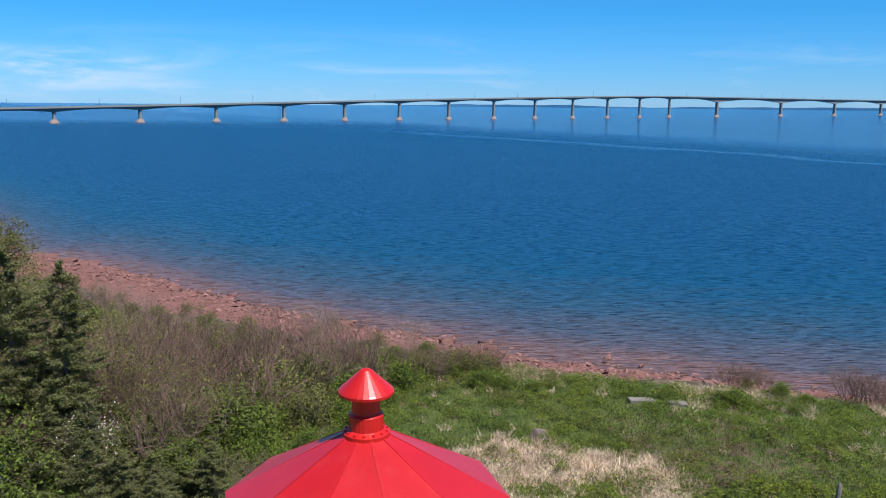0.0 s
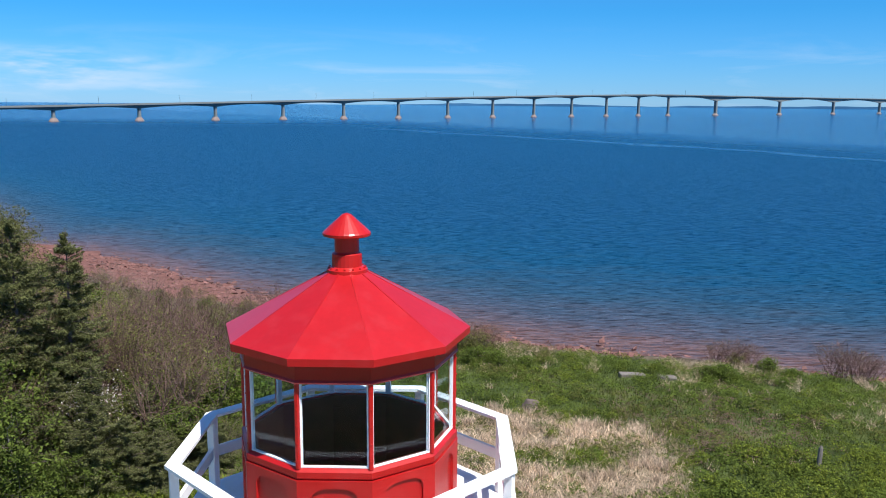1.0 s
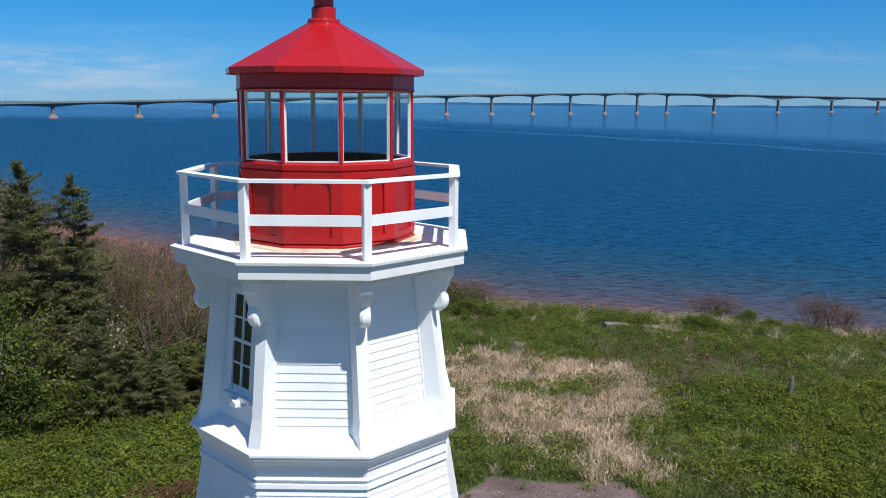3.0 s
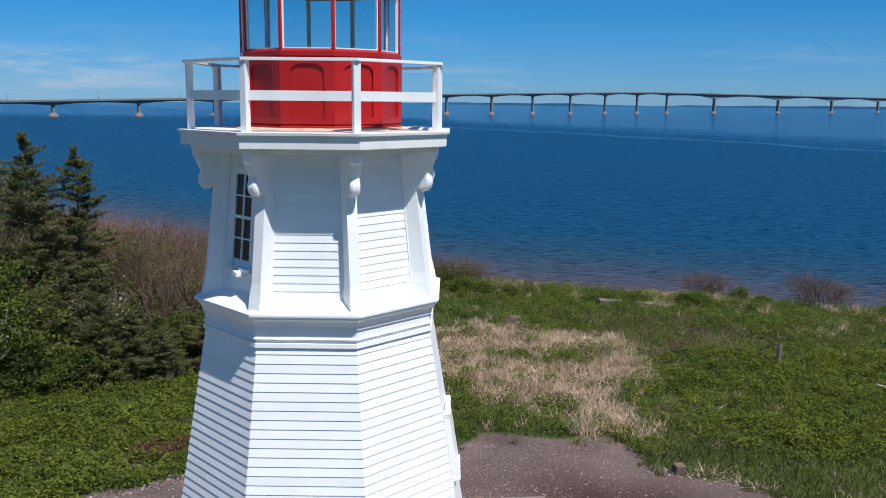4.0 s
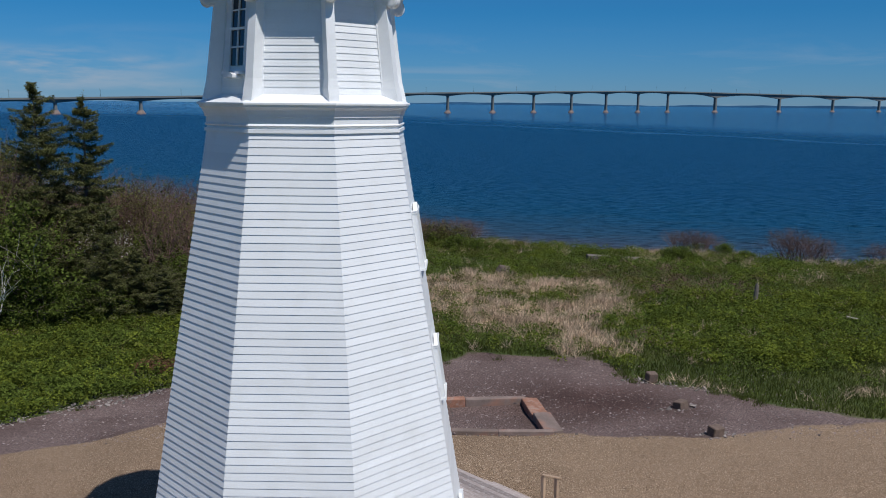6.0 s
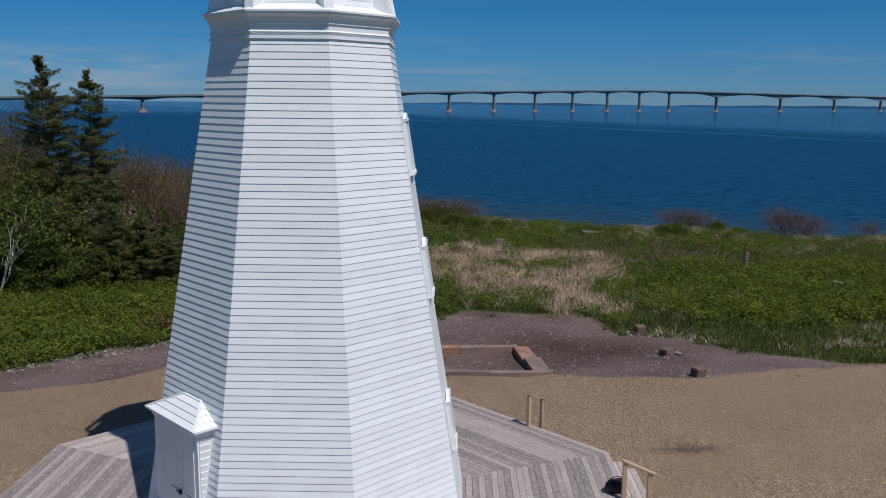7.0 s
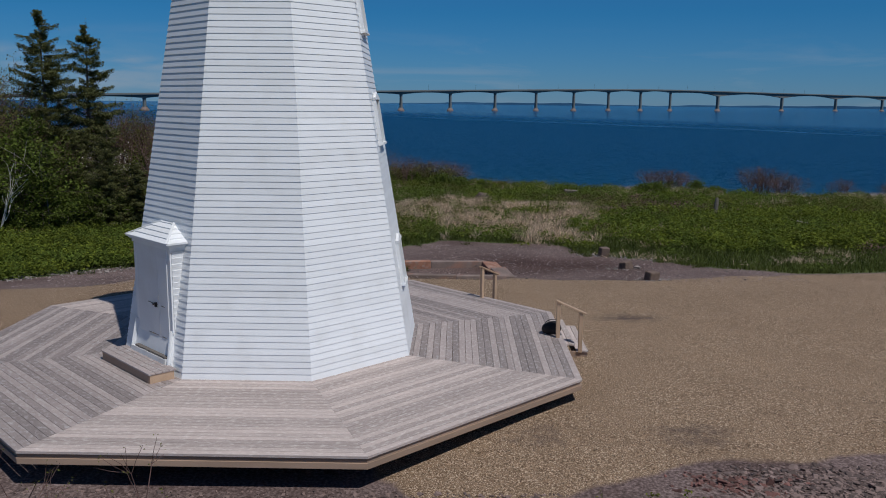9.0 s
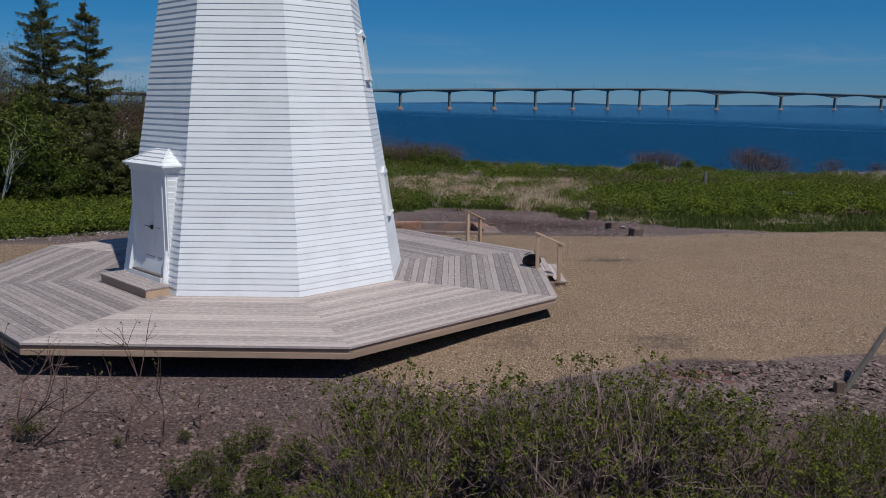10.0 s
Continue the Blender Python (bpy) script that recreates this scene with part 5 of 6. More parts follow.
def gravel_pebbles():
    """Loose pebbles over the gravel round the deck."""
    n = 24000
    x, y = RNG.uniform(-6, 17, n), RNG.uniform(-6, 11, n)
    r = np.hypot(x, y)
    keep = (inside(x, y, GRAVEL, 0.3) > 0.5) & (r > 6.9)
    c = np.stack([x, y, ground_z(x, y) + 0.006], 1)[keep]
    k = len(c)
    s = RNG.uniform(0.010, 0.024, (k, 1, 1)) * RNG.uniform(0.6, 1.0, (k, 1, 3))
    a = RNG.uniform(0, 6.28, k)
    unit = np.array([(1, 0, 0), (0, 1, 0), (-1, 0, 0), (0, -1, 0), (0, 0, 0.8), (0, 0, -0.6)], float)
    v = unit[None] * s
    v = np.stack([v[..., 0] * np.cos(a)[:, None] - v[..., 1] * np.sin(a)[:, None], v[..., 0] * np.sin(a)[:, None] + v[..., 1] * np.cos(a)[:, None], v[..., 2]], -1) + c[:, None]
    f = np.array([(0, 1, 4), (1, 2, 4), (2, 3, 4), (3, 0, 4), (1, 0, 5), (2, 1, 5), (3, 2, 5), (0, 3, 5)])
    h = Heap()
    h.add(v.reshape(-1, 3), (f[None] + 6 * np.arange(k)[:, None, None]).reshape(-1, 3))
    me = h.mesh("pebbles")
    me.materials.append(PEBBLE)
    tagged(new("pebbles", me), "loose tan pebbles on the gravel yard", "gravel", kind="stuff")


gravel_pebbles()


def block_chips():
    spots = ((10.68, 17.2), (11.03, 14.1), (11.33, 11.2), (11.6, 16.9), (12.6, 16.4))
    def place():
        x, y = spots[int(RNG.integers(0, 5))]
        return x + RNG.normal() * 0.45, y + RNG.normal() * 0.25
    stones("block_chips", 150, place, 0.045, BLOCK_CHIP, "pale concrete chips scattered round the blocks", 0.5)
    def rim():
        k = int(RNG.integers(0, 3))
        u = RNG.uniform()
        (ax, ay), (bx, by) = ((-15.5, 10.5), (-12, 15.1), (-8.2, 17.5), (-3, 18.5))[k:k + 2]
        return ax + (bx - ax) * u + RNG.normal() * 0.3, ay + (by - ay) * u + RNG.normal() * 0.25
    stones("verge_stones", 520, rim, 0.042, BLOCK_CHIP, "pale grey stones along the track's verge", 0.45)


block_chips()


# ---- plants ----
def bare_bush(name, mat, stems, high, label, seed, leaf=None, leaf_n=3, leaf_s=0.035, spread=0.4, lean=0.5, r=0.011, leaf_jitter=0.06, kids=3, bend=0.1):
    """A bush of forked stems, with a few leaves if it has any."""
    root = thing(name, Matrix(), label, "bush", name + " group")
    h, tips = Heap(), []
    for _ in range(stems):
        a = RNG.uniform(0, 6.28)
        d = np.array([math.cos(a) * RNG.uniform(0, lean), math.sin(a) * RNG.uniform(0, lean), 1.0])
        foot = np.array([RNG.normal() * high * 0.13, RNG.normal() * high * 0.13, -0.15])
        branch(h, foot, d / np.linalg.norm(d), high * RNG.uniform(0.45, 0.7), r * RNG.uniform(0.8, 1.4), 2, tips, spread, kids, 0.06, bend)
    part("stem_work", h.mesh("stem_work"), mat, root)
    if leaf:
        t = np.repeat(np.array(tips), leaf_n, 0)
        g = Heap()
        leaves(g, t + RNG.normal(size=t.shape) * leaf_jitter, RNG.uniform(0.6, 1.3, len(t)) * leaf_s, 0.2)
        part("foliage", g.mesh("foliage"), leaf, root)
    return root


def leafy_tree(high, wide, mat, label, leaf_s=0.09, per_tip=16, bark=None, deep=3):
    """A broadleaf tree: forked trunk and a loose crown."""
    root = thing("tree", Matrix(), label, "tree", "broadleaf trees")
    h, tips = Heap(), []
    for _ in range(4 if deep == 3 else 9):
        a = RNG.uniform(0, 6.28)
        d = np.array([math.cos(a) * 0.35, math.sin(a) * 0.35, 1.0])
        branch(h, np.array([RNG.normal() * 0.2, RNG.normal() * 0.2, -0.2]), d / np.linalg.norm(d), high * 0.5, 0.075 if deep == 3 else 0.035, deep, tips, 0.55 * wide, 3, 0.03, 0.12)
    part("trunk", h.mesh("trunk"), bark or BARK, root)
    t = np.array(tips)
    low = np.array([[RNG.normal() * high * 0.25 * wide, RNG.normal() * high * 0.25 * wide, RNG.uniform(0.05, 0.5) * high] for _ in range(len(t) // 2)])
    t = np.concatenate([t, low])
    t = np.repeat(t, per_tip, 0)
    g = Heap()
    leaves(g, t + RNG.normal(size=t.shape) * 0.22, RNG.uniform(0.7, 1.4, len(t)) * leaf_s, 0.3, 0.6, 3)
    part("crown", g.mesh("crown"), mat, root)
    return root


def spruce(high, wide, label, bare=0.12, density=1.0):
    root = thing("spruce", Matrix(), label, "tree", "spruces")
    h, g = Heap(), Heap()
    n = 10
    lean = RNG.normal(size=2) * 0.012
    for i in range(n):
        z0, z1 = high * i / n, high * (i + 1) / n
        stick(h, (lean[0] * z0, lean[1] * z0, z0 - (0.3 if i == 0 else 0)), (lean[0] * z1, lean[1] * z1, z1), 0.16 * (1 - i / n) * high / 9 + 0.012, 0.16 * (1 - (i + 1) / n) * high / 9 + 0.008)
    z = high * bare
    pts, siz = [], []
    while z < high - 0.1:
        t = (z - high * bare) / (high * (1 - bare))
        reach = 1.28 * wide * (1 - t) ** 0.72 * RNG.uniform(0.7, 1.15) + 0.12
        for j in range(int(RNG.integers(6, 9))):
            if RNG.uniform() < 0.14:
                continue
            a = RNG.uniform(0, 6.28)
            ln = reach * RNG.uniform(0.35, 1.2)
            rise = 0.35 * t + RNG.uniform(-0.5, 0.2)
            zb = min(z + RNG.uniform(-0.028, 0.028) * high, high - 0.08)
            p0 = np.array([lean[0] * zb, lean[1] * zb, zb])
            p1 = p0 + np.array([math.cos(a) * ln * 0.6, math.sin(a) * ln * 0.6, ln * 0.6 * rise])
            p2 = p0 + np.array([math.cos(a) * ln, math.sin(a) * ln, ln * (rise * 0.8 + 0.10)])
            stick(h, p0, p1, 0.018, 0.012)
            stick(h, p1, p2, 0.012, 0.004)
            k = int((18 + 95 * ln) * density)
            u = RNG.uniform(0.12, 1.03, k)
            q = np.where(u[:, None] < 0.6, p0 + (p1 - p0) * (u / 0.6)[:, None], p1 + (p2 - p1) * ((u - 0.6) / 0.4)[:, None])
            side = np.array([-math.sin(a), math.cos(a), 0])
            off = RNG.normal(size=k) * (0.17 * ln * (1.05 - u) + 0.035)
            q = q + side * off[:, None] + np.stack([RNG.normal(size=k) * 0.03, RNG.normal(size=k) * 0.03, -np.abs(RNG.normal(size=k)) * 0.12], 1)
            pts.append(q)
            siz.append(RNG.uniform(0.055, 0.115, k))
        z += high * RNG.uniform(0.02, 0.045)
    tip = np.array([[lean[0] * high, lean[1] * high, high]])
    pts.append(tip + RNG.normal(size=(24, 3)) * (0.05, 0.05, 0.16) - (0, 0, 0.15))
    siz.append(np.full(24, 0.07))
    leaves(g, np.concatenate(pts), np.concatenate(siz), 0.5, 0.28, 3)
    part("trunk", h.mesh("trunk"), BARK, root)
    part("crown", g.mesh("crown"), SPRUCE, root)
    return root


def stand(ob, x, y, turn=0, scale=1.0, tall=1.0, sink=0.0, tilt=0.0):
    """Sets a thing on the ground, or its copy."""
    return pose(x, y, float(ground_z(x, y)) - sink, tilt, 0, turn) @ Matrix.Diagonal((scale, scale, scale * tall, 1))


def settle(ob, places):
    first = True
    for x, y, turn, sc, tall in places:
        m = stand(ob, x, y, turn, sc, tall)
        if first:
            ob.matrix_basis = m
            first = False
        else:
            c = copy_thing(ob, pose(0, 0, 0))
            c.matrix_basis = m


def woods():
    settle(spruce(12.6, 3.2, "tall dark green spruce with sparse ragged boughs", 0.10, 2.2), [(-20.65, 33.6, 0, 1.0, 1.0)])
    settle(spruce(11.6, 2.6, "tall slim dark green spruce standing among bushes", 0.10, 2.2), [(-18.6, 34.25, 0, 1.0, 1.03)])
    settle(spruce(6.2, 2.0, "young bushy dark green spruce", 0.03, 1.15), [(-16.4, 31.2, 0, 1.0, 0.95), (-23.2, 31.0, 80, 1.05, 1.05), (-14.0, 29.6, 200, 0.8, 0.8), (-25.5, 35.2, 140, 1.15, 1.1), (-19.0, 29.5, 250, 0.95, 0.85),
                                                                       (-21.8, 28.6, 20, 0.9, 0.9), (-12.3, 32.4, 300, 0.62, 0.6), (-27.8, 31.0, 60, 1.1, 1.0), (-17.4, 30.2, 110, 0.8, 0.75), (-10.6, 31.8, 30, 0.75, 0.7), (-12.4, 29.2, 75, 0.7, 0.65), (-18.2, 31.6, 222, 0.9, 0.95), (-14.6, 33.2, 12, 0.8, 0.8), (-21.0, 31.2, 140, 0.95, 1.0), (-26.0, 31.0, 280, 1.0, 1.0)])
    settle(spruce(5.2, 1.7, "broad young olive-green spruce", 0.03, 1.1), [(-15.4, 29.2, 0, 0.95, 0.95), (-24.4, 29.6, 70, 1.0, 1.0), (-13.1, 30.6, 190, 0.8, 0.8), (-29.5, 36.5, 10, 1.3, 1.3), (-30.0, 28.5, 40, 1.1, 1.0), (-36, 42, 90, 1.3, 1.2)])
    settle(leafy_tree(4.6, 1.0, LEAF_DARK, "bushy broadleaf tree with fresh green leaves", 0.09, 20), [(-22.6, 27.6, 0, 1.15, 1.0), (-20.2, 28.4, 90, 1.05, 0.95), (-21.3, 29.6, 200, 1.2, 1.0), (-24.6, 26.6, 310, 1.1, 1.0), (-18.4, 27.9, 10, 0.75, 0.8), (-26.8, 28.4, 40, 1.15, 1.0), (-16.6, 28.6, 160, 0.7, 0.7), (-29.5, 27.0, 210, 1.0, 1.0), (-12.0, 37.5, 300, 0.85, 0.85),
        (-33, 32, 20, 1.1, 1.1), (-15.2, 35.6, 33, 0.85, 0.9), (-22.6, 36.6, 120, 1.0, 1.0), (-25.4, 32.0, 260, 1.05, 1.05), (-28.4, 34.4, 10, 1.1, 1.15), (-13.4, 33.0, 150, 0.75, 0.75)])
    red = bare_bush("bare_bush", TWIG_RED, 20, 3.4, "dense reddish-brown bush of leafless twigs", 1, LEAF_OLIVE, 1, 0.03, 0.42, 0.55, 0.018)
    grey = bare_bush("grey_bush", TWIG_DARK, 15, 3.0, "grey-brown thicket of bare twigs", 2, LEAF_OLIVE, 5, 0.05, 0.5, 0.6, 0.015, 0.14)
    olive = leafy_tree(3.0, 1.2, LEAF_OLIVE, "olive-green shrub not yet in full leaf", 0.085, 9, deep=2)
    green = leafy_tree(2.6, 1.3, LEAF, "low spreading green shrub", 0.095, 14, deep=2)
    rnd = random.Random(21)
    spots = {"red": [], "grey": [], "olive": [], "green": []}
    y = 33.0
    while y < 96:
        x = -46.0 + rnd.uniform(0, 2)
        while x < 7:
            px, py = x + rnd.uniform(-0.9, 0.9), y + rnd.uniform(-0.9, 0.9)
            e = float(np.interp(px, XS, EDGE))
            right = float(np.interp(py, [25, 30, 36, 44, 50, 56], [-13.5, -9.5, -6.5, -2.5, 3.5, 5.5]))
            gap = e - py
            u = rnd.random() + 0.35 * float(wob(px, py, 0.5))
            if px < right and gap > -0.5 and px > -16 - 0.62 * py:
                inland = float(smooth(3.0, 17.0, gap)) * float(smooth(-1.0, 7.0, right - px))
                size = 0.52 + 1.0 * inland
                brown = py > 37 and gap > 5 and 4.5 < right - px < 17
                fresh = right - px < 6 or py < 31
                kind = "red" if brown and u > 0.40 else "green" if u < (0.62 if fresh else 0.27) else "olive" if u < 0.76 else "grey" if u < 0.92 else "red"
                spots[kind].append((px, py, rnd.uniform(0, 360), size * rnd.uniform(0.8, 1.15) * (0.85 if kind in ("green", "olive") else 1.0), rnd.uniform(0.8, 1.05)))
            x += 2.7
        y += 2.5
    extra = [(20.2, 49.0, 0.6), (21.2, 48.8, 0.65), (22.4, 48.4, 0.55), (27.6, 46.4, 0.8), (28.7, 46.2, 0.85), (29.8, 46.3, 0.75), (33.4, 45.0, 0.5), (36.5, 44.0, 0.4), (39.5, 43.2, 0.5), (0.2, 51.5, 0.75), (1.6, 52.0, 0.8), (3.2, 52.4, 0.75), (4.6, 52.4, 0.65), (-1.4, 51.5, 0.8)]
    spots["red"] += [(x + 0.3 * j, y - 0.2 * j, 77 * i + 100 * j, s * (1.12 - 0.12 * j), 0.6) for i, (x, y, s) in enumerate(extra) for j in range(2)]
    spots["olive"] += [(0.4, 50.9, 20, 0.72, 0.8), (2.1, 51.3, 110, 0.78, 0.8), (3.7, 51.5, 200, 0.68, 0.8), (-1.2, 50.6, 290, 0.75, 0.8), (21.6, 47.9, 60, 0.42, 0.7)]
    spots["green"] += [(18.9, 45.4, 10, 0.5, 0.8), (19.8, 45.2, 120, 0.55, 0.8), (24.2, 45.3, 200, 0.42, 0.7), (23.2, 46.6, 80, 0.5, 0.8), (3.4, 48.2, 30, 0.6, 0.8), (5.0, 47.8, 150, 0.55, 0.8), (6.6, 47.4, 260, 0.5, 0.75), (10.8, 26.2, 300, 0.32, 0.7)]
    for kind in spots:
        spots[kind] = [p for p in spots[kind] if p[0] > -7 - 0.54 * p[1]]
    settle(red, spots["red"])
    settle(grey, spots["grey"])
    settle(olive, spots["olive"])
    settle(green, spots["green"])
    tall = bare_bush("bare_tree", TWIG_RED, 26, 6.0, "tall reddish-brown thicket tree barely in leaf", 9, LEAF_OLIVE, 6, 0.055, 0.42, 0.45, 0.026, 0.2, 4, 0.12)
    settle(tall, [(-24.2, 33.2, 0, 1.1, 1.1), (-26.0, 34.5, 70, 1.15, 1.1), (-22.8, 31.6, 150, 0.9, 0.95), (-16.3, 37.2, 210, 0.85, 1.0), (-15.0, 36.4, 300, 0.72, 0.95), (-17.6, 37.8, 30, 0.9, 1.0), (-13.4, 36.6, 120, 0.62, 0.9), (-27.6, 32.8, 260, 1.1, 1.1), (-20.8, 30.6, 20, 0.8, 0.9), (-14.4, 38.6, 80, 0.72, 0.95), (-18.4, 31.4, 190, 0.62, 0.9), (-25.0, 31.0, 10, 0.95, 1.0), (-12.3, 38.4, 45, 0.6, 0.85)])
    pale = bare_bush("pale_bush", TWIG, 34, 2.4, "pinkish-grey leafless bush at the top of the shore", 3, None, spread=0.5, lean=0.7, r=0.009)
    settle(pale, [(-10.2, 61.8, 0, 1.25, 1.1), (-8.8, 61.2, 90, 1.15, 1.1), (-9.6, 60.9, 200, 1.1, 1.1), (-1.6, 58.4, 30, 0.95, 1.2), (-30.0, 70.0, 10, 1.2, 1.1), (-26.5, 68.0, 140, 1.1, 1.0)])
    settle(bare_bush("blossom_bush", TWIG, 26, 3.0, "shrub covered in pale white blossom", 4, BLOSSOM, 4, 0.05, 0.5, 0.5, 0.012, 0.14), [(-17.0, 32.8, 0, 1.0, 1.15)])
    far = leafy_tree(5.5, 1.3, LEAF_OLIVE, "windswept tree above the shore", 0.11, 8)
    settle(far, [(-49.5, 90.0, 0, 1.1, 0.9), (-53.0, 93.0, 90, 1.2, 1.0)])


woods()


def dead_birch():
    """White dead boughs hanging out of the thicket."""
    root = thing("dead_birch", Matrix.Translation((-19.6, 25.2, float(ground_z(-19.6, 25.2)))), "fallen dead birch with bare white boughs", "tree")
    for foot, way, length, r in (((0.0, 0.0, 0.7), (0.66, -0.1, 0.72), 1.7, 0.045), ((0.0, -0.2, 0.5), (0.45, -0.1, 0.85), 1.3, 0.036), ((0.1, 0.1, 0.9), (0.8, 0.0, 0.6), 1.4, 0.036)):
        h, tips = Heap(), []
        branch(h, np.array(foot), np.array(way), length, r, 2, tips, 0.20, 2, 0.03, 0.12)
        part("bough", h.mesh("bough"), BIRCH_WHITE, root)
    for x, y, high, r in ((-18.2, 27.4, 2.9, 0.034), (-19.9, 27.6, 2.4, 0.024)):
        root = thing("birch", Matrix.Translation((x, y, float(ground_z(x, y)))), "slim bare birch with a pale trunk in the thicket", "tree", "bare birches")
        h, tips = Heap(), []
        branch(h, np.array([0, 0, 0.0]), np.array([0.02, 0, 1.0]), high, r, 2, tips, 0.55, 2, 0.12, 0.16)
        part("trunk", h.mesh("trunk"), TWIG_PALE, root)


dead_birch()


# ---- meadow ----
def grow(count, x0, x1, y0, y1, keep):
    x, y = RNG.uniform(x0, x1, count), RNG.uniform(y0, y1, count)
    k = RNG.uniform(0, 1, count) < keep(x, y)
    return x[k], y[k]


def bare(x, y):
    """1 where plants may stand."""
    e = np.interp(x, XS, EDGE)
    g = np.maximum(inside(x, y, GRAVEL, 0.3), inside(x, y, GRAVEL_ROAD, 0.4))
    return (1 - smooth(0.3, 0.6, g)) * (y < e - 0.8 + 0.9 * wob(x, y, 1.4)) * (y > 4)


def stuff(name, heap, mat, label, category="plants"):
    me = heap.mesh(name)
    me.materials.append(mat)
    return tagged(new(name, me), label, category, kind="stuff")


def clumps(x, y, per, radius, height, heap, leaf):
    """Domes of leaves on the ground."""
    k = len(x)
    z = ground_z(x, y)
    hh = height * RNG.uniform(0.5, 1.4, k)
    a, r = RNG.uniform(0, 6.28, (k, per)), np.sqrt(RNG.uniform(0, 1, (k, per)))
    rr = radius * RNG.uniform(0.7, 1.3, k)[:, None] * r
    px, py = x[:, None] + np.cos(a) * rr, y[:, None] + np.sin(a) * rr
    pz = z[:, None] + hh[:, None] * (1 - 0.6 * r ** 2) * RNG.uniform(0.55, 1.0, (k, per))
    c = np.stack([px, py, pz], -1).reshape(-1, 3)
    leaves(heap, c, RNG.uniform(0.7, 1.45, len(c)) * leaf, 0.55, 0.6, 3)


def meadow():
    dry = dry_cover
    patch = lambda x, y, s, lo, hi: smooth(lo, hi, wob(x + 13 * s, y - 7 * s, s))
    rough = lambda x, y: bare(x, y) * (1 - 0.9 * dry(x, y))
    low = lambda x, y: 1 - 0.96 * smooth(23.5, 18.5, y) * smooth(1, 3, x)
    h = Heap()
    x, y = grow(6500, -34, 46, 12, 60, lambda x, y: rough(x, y) * low(x, y) * (0.6 + 0.4 * patch(x, y, 0.45, -0.5, 0.5)))
    clumps(x, y, 96, 0.62, 0.58, h, 0.054)
    stuff("herbs", h, LEAF, "fresh green leafy herbs and low brambles")
    h = Heap()
    x, y = grow(4200, -34, 46, 12, 60, lambda x, y: rough(x, y) * low(x, y) * patch(x, y, 0.33, -0.2, 0.5))
    clumps(x, y, 120, 0.6, 0.60, h, 0.047)
    stuff("dark_herbs", h, LEAF_OLIVE, "olive low shrubs in the meadow")
    h = Heap()
    x, y = grow(3000, -34, 46, 12, 60, lambda x, y: rough(x, y) * low(x, y) * patch(x, y, 0.6, -0.2, 0.6))
    clumps(x, y, 110, 0.5, 0.62, h, 0.052)
    stuff("bright_herbs", h, LEAF_YELLOW, "bright yellow-green herbs")
    x, y = grow(2400, 1, 15, 20, 44, lambda x, y: inside(x, y, DRY, 0.9) * np.clip(0.75 - dry_cover(x, y), 0, 1) * 0.9)
    h2 = Heap()
    clumps(x, y, 46, 0.4, 0.36, h2, 0.06)
    stuff("patch_herbs", h2, LEAF_YELLOW, "yellow-green herbs growing through the dry grass")
    h = Heap()
    x, y = grow(1500, -34, 46, 13, 58, lambda x, y: rough(x, y) * np.maximum(patch(x, y, 0.9, 0.35, 0.8), 0.9 * np.exp(-((x - 16) / 3.5) ** 2 - ((y - 35) / 4.0) ** 2)))
    clumps(x, y, 60, 0.55, 0.56, h, 0.04)
    x, y = grow(1500, 9, 24, 27, 44, lambda x, y: rough(x, y) * np.exp(-((x - 16.8) / 3.2) ** 2 - ((y - 36) / 4.0) ** 2) * (0.5 + 0.5 * patch(x, y, 1.1, -0.3, 0.4)))
    clumps(x, y, 70, 0.5, 0.5, h, 0.036)
    stuff("russet_herbs", h, TWIG_RED, "reddish-brown dead stems among the herbs")
    h, g = Heap(), Heap()
    x, y = grow(2600, 12, 34, 18, 33, lambda x, y: rough(x, y) * smooth(17.5, 20.0, y - 0.10 * (x - 15)) * (0.25 + 0.75 * smooth(-0.35, 0.3, wob(x, y, 1.1))) * smooth(12.0, 14.5, x))
    half = RNG.uniform(size=len(x)) < 0.55 + 0.4 * wob(x, y, 0.55)
    clumps(x[half], y[half], 64, 0.42, 0.66, h, 0.062)
    clumps(x[~half], y[~half], 64, 0.42, 0.6, g, 0.062)
    stuff("meadow_brambles", h, LEAF_YELLOW, "yellow-green brambles in the open meadow")
    stuff("dark_brambles", g, LEAF_DARK, "deep green brambles in the open meadow")
    h, g = Heap(), Heap()
    x, y = grow(3600, -24, -1, 13, 30, lambda x, y: bare(x, y) * (1 - 0.95 * smooth(0.15, 0.5, np.exp(-((x + 9.3) / 1.6) ** 2 - ((y - 20.3) / 0.9) ** 2))) * (0.35 + 0.65 * smooth(-0.5, 0.3, wob(x, y, 2.2))) * smooth(0.55, 0.35, inside(x, y, GRAVEL_ROAD, 0.6)))
    half = RNG.uniform(size=len(x)) < 0.45 + 0.35 * wob(x, y, 0.9)
    clumps(x[half], y[half], 64, 0.4, 0.62, h, 0.066)
    clumps(x[~half], y[~half], 64, 0.4, 0.55, g, 0.066)
    stuff("brambles", h, LEAF_YELLOW, "dense yellow-green brambles beside the track")
    stuff("green_brambles", g, LEAF, "dense leafy green brambles beside the track")
    # grasses
    h = Heap()
    x, y = grow(150000, -34, 46, 10, 56, lambda x, y: bare(x, y) * (1 - 0.6 * dry(x, y)) * (0.4 + 0.6 * patch(x, y, 0.5, -0.4, 0.4)))
    blades(h, np.stack([x, y, ground_z(x, y)], 1), RNG.uniform(0.15, 0.42, len(x)), 0.022)
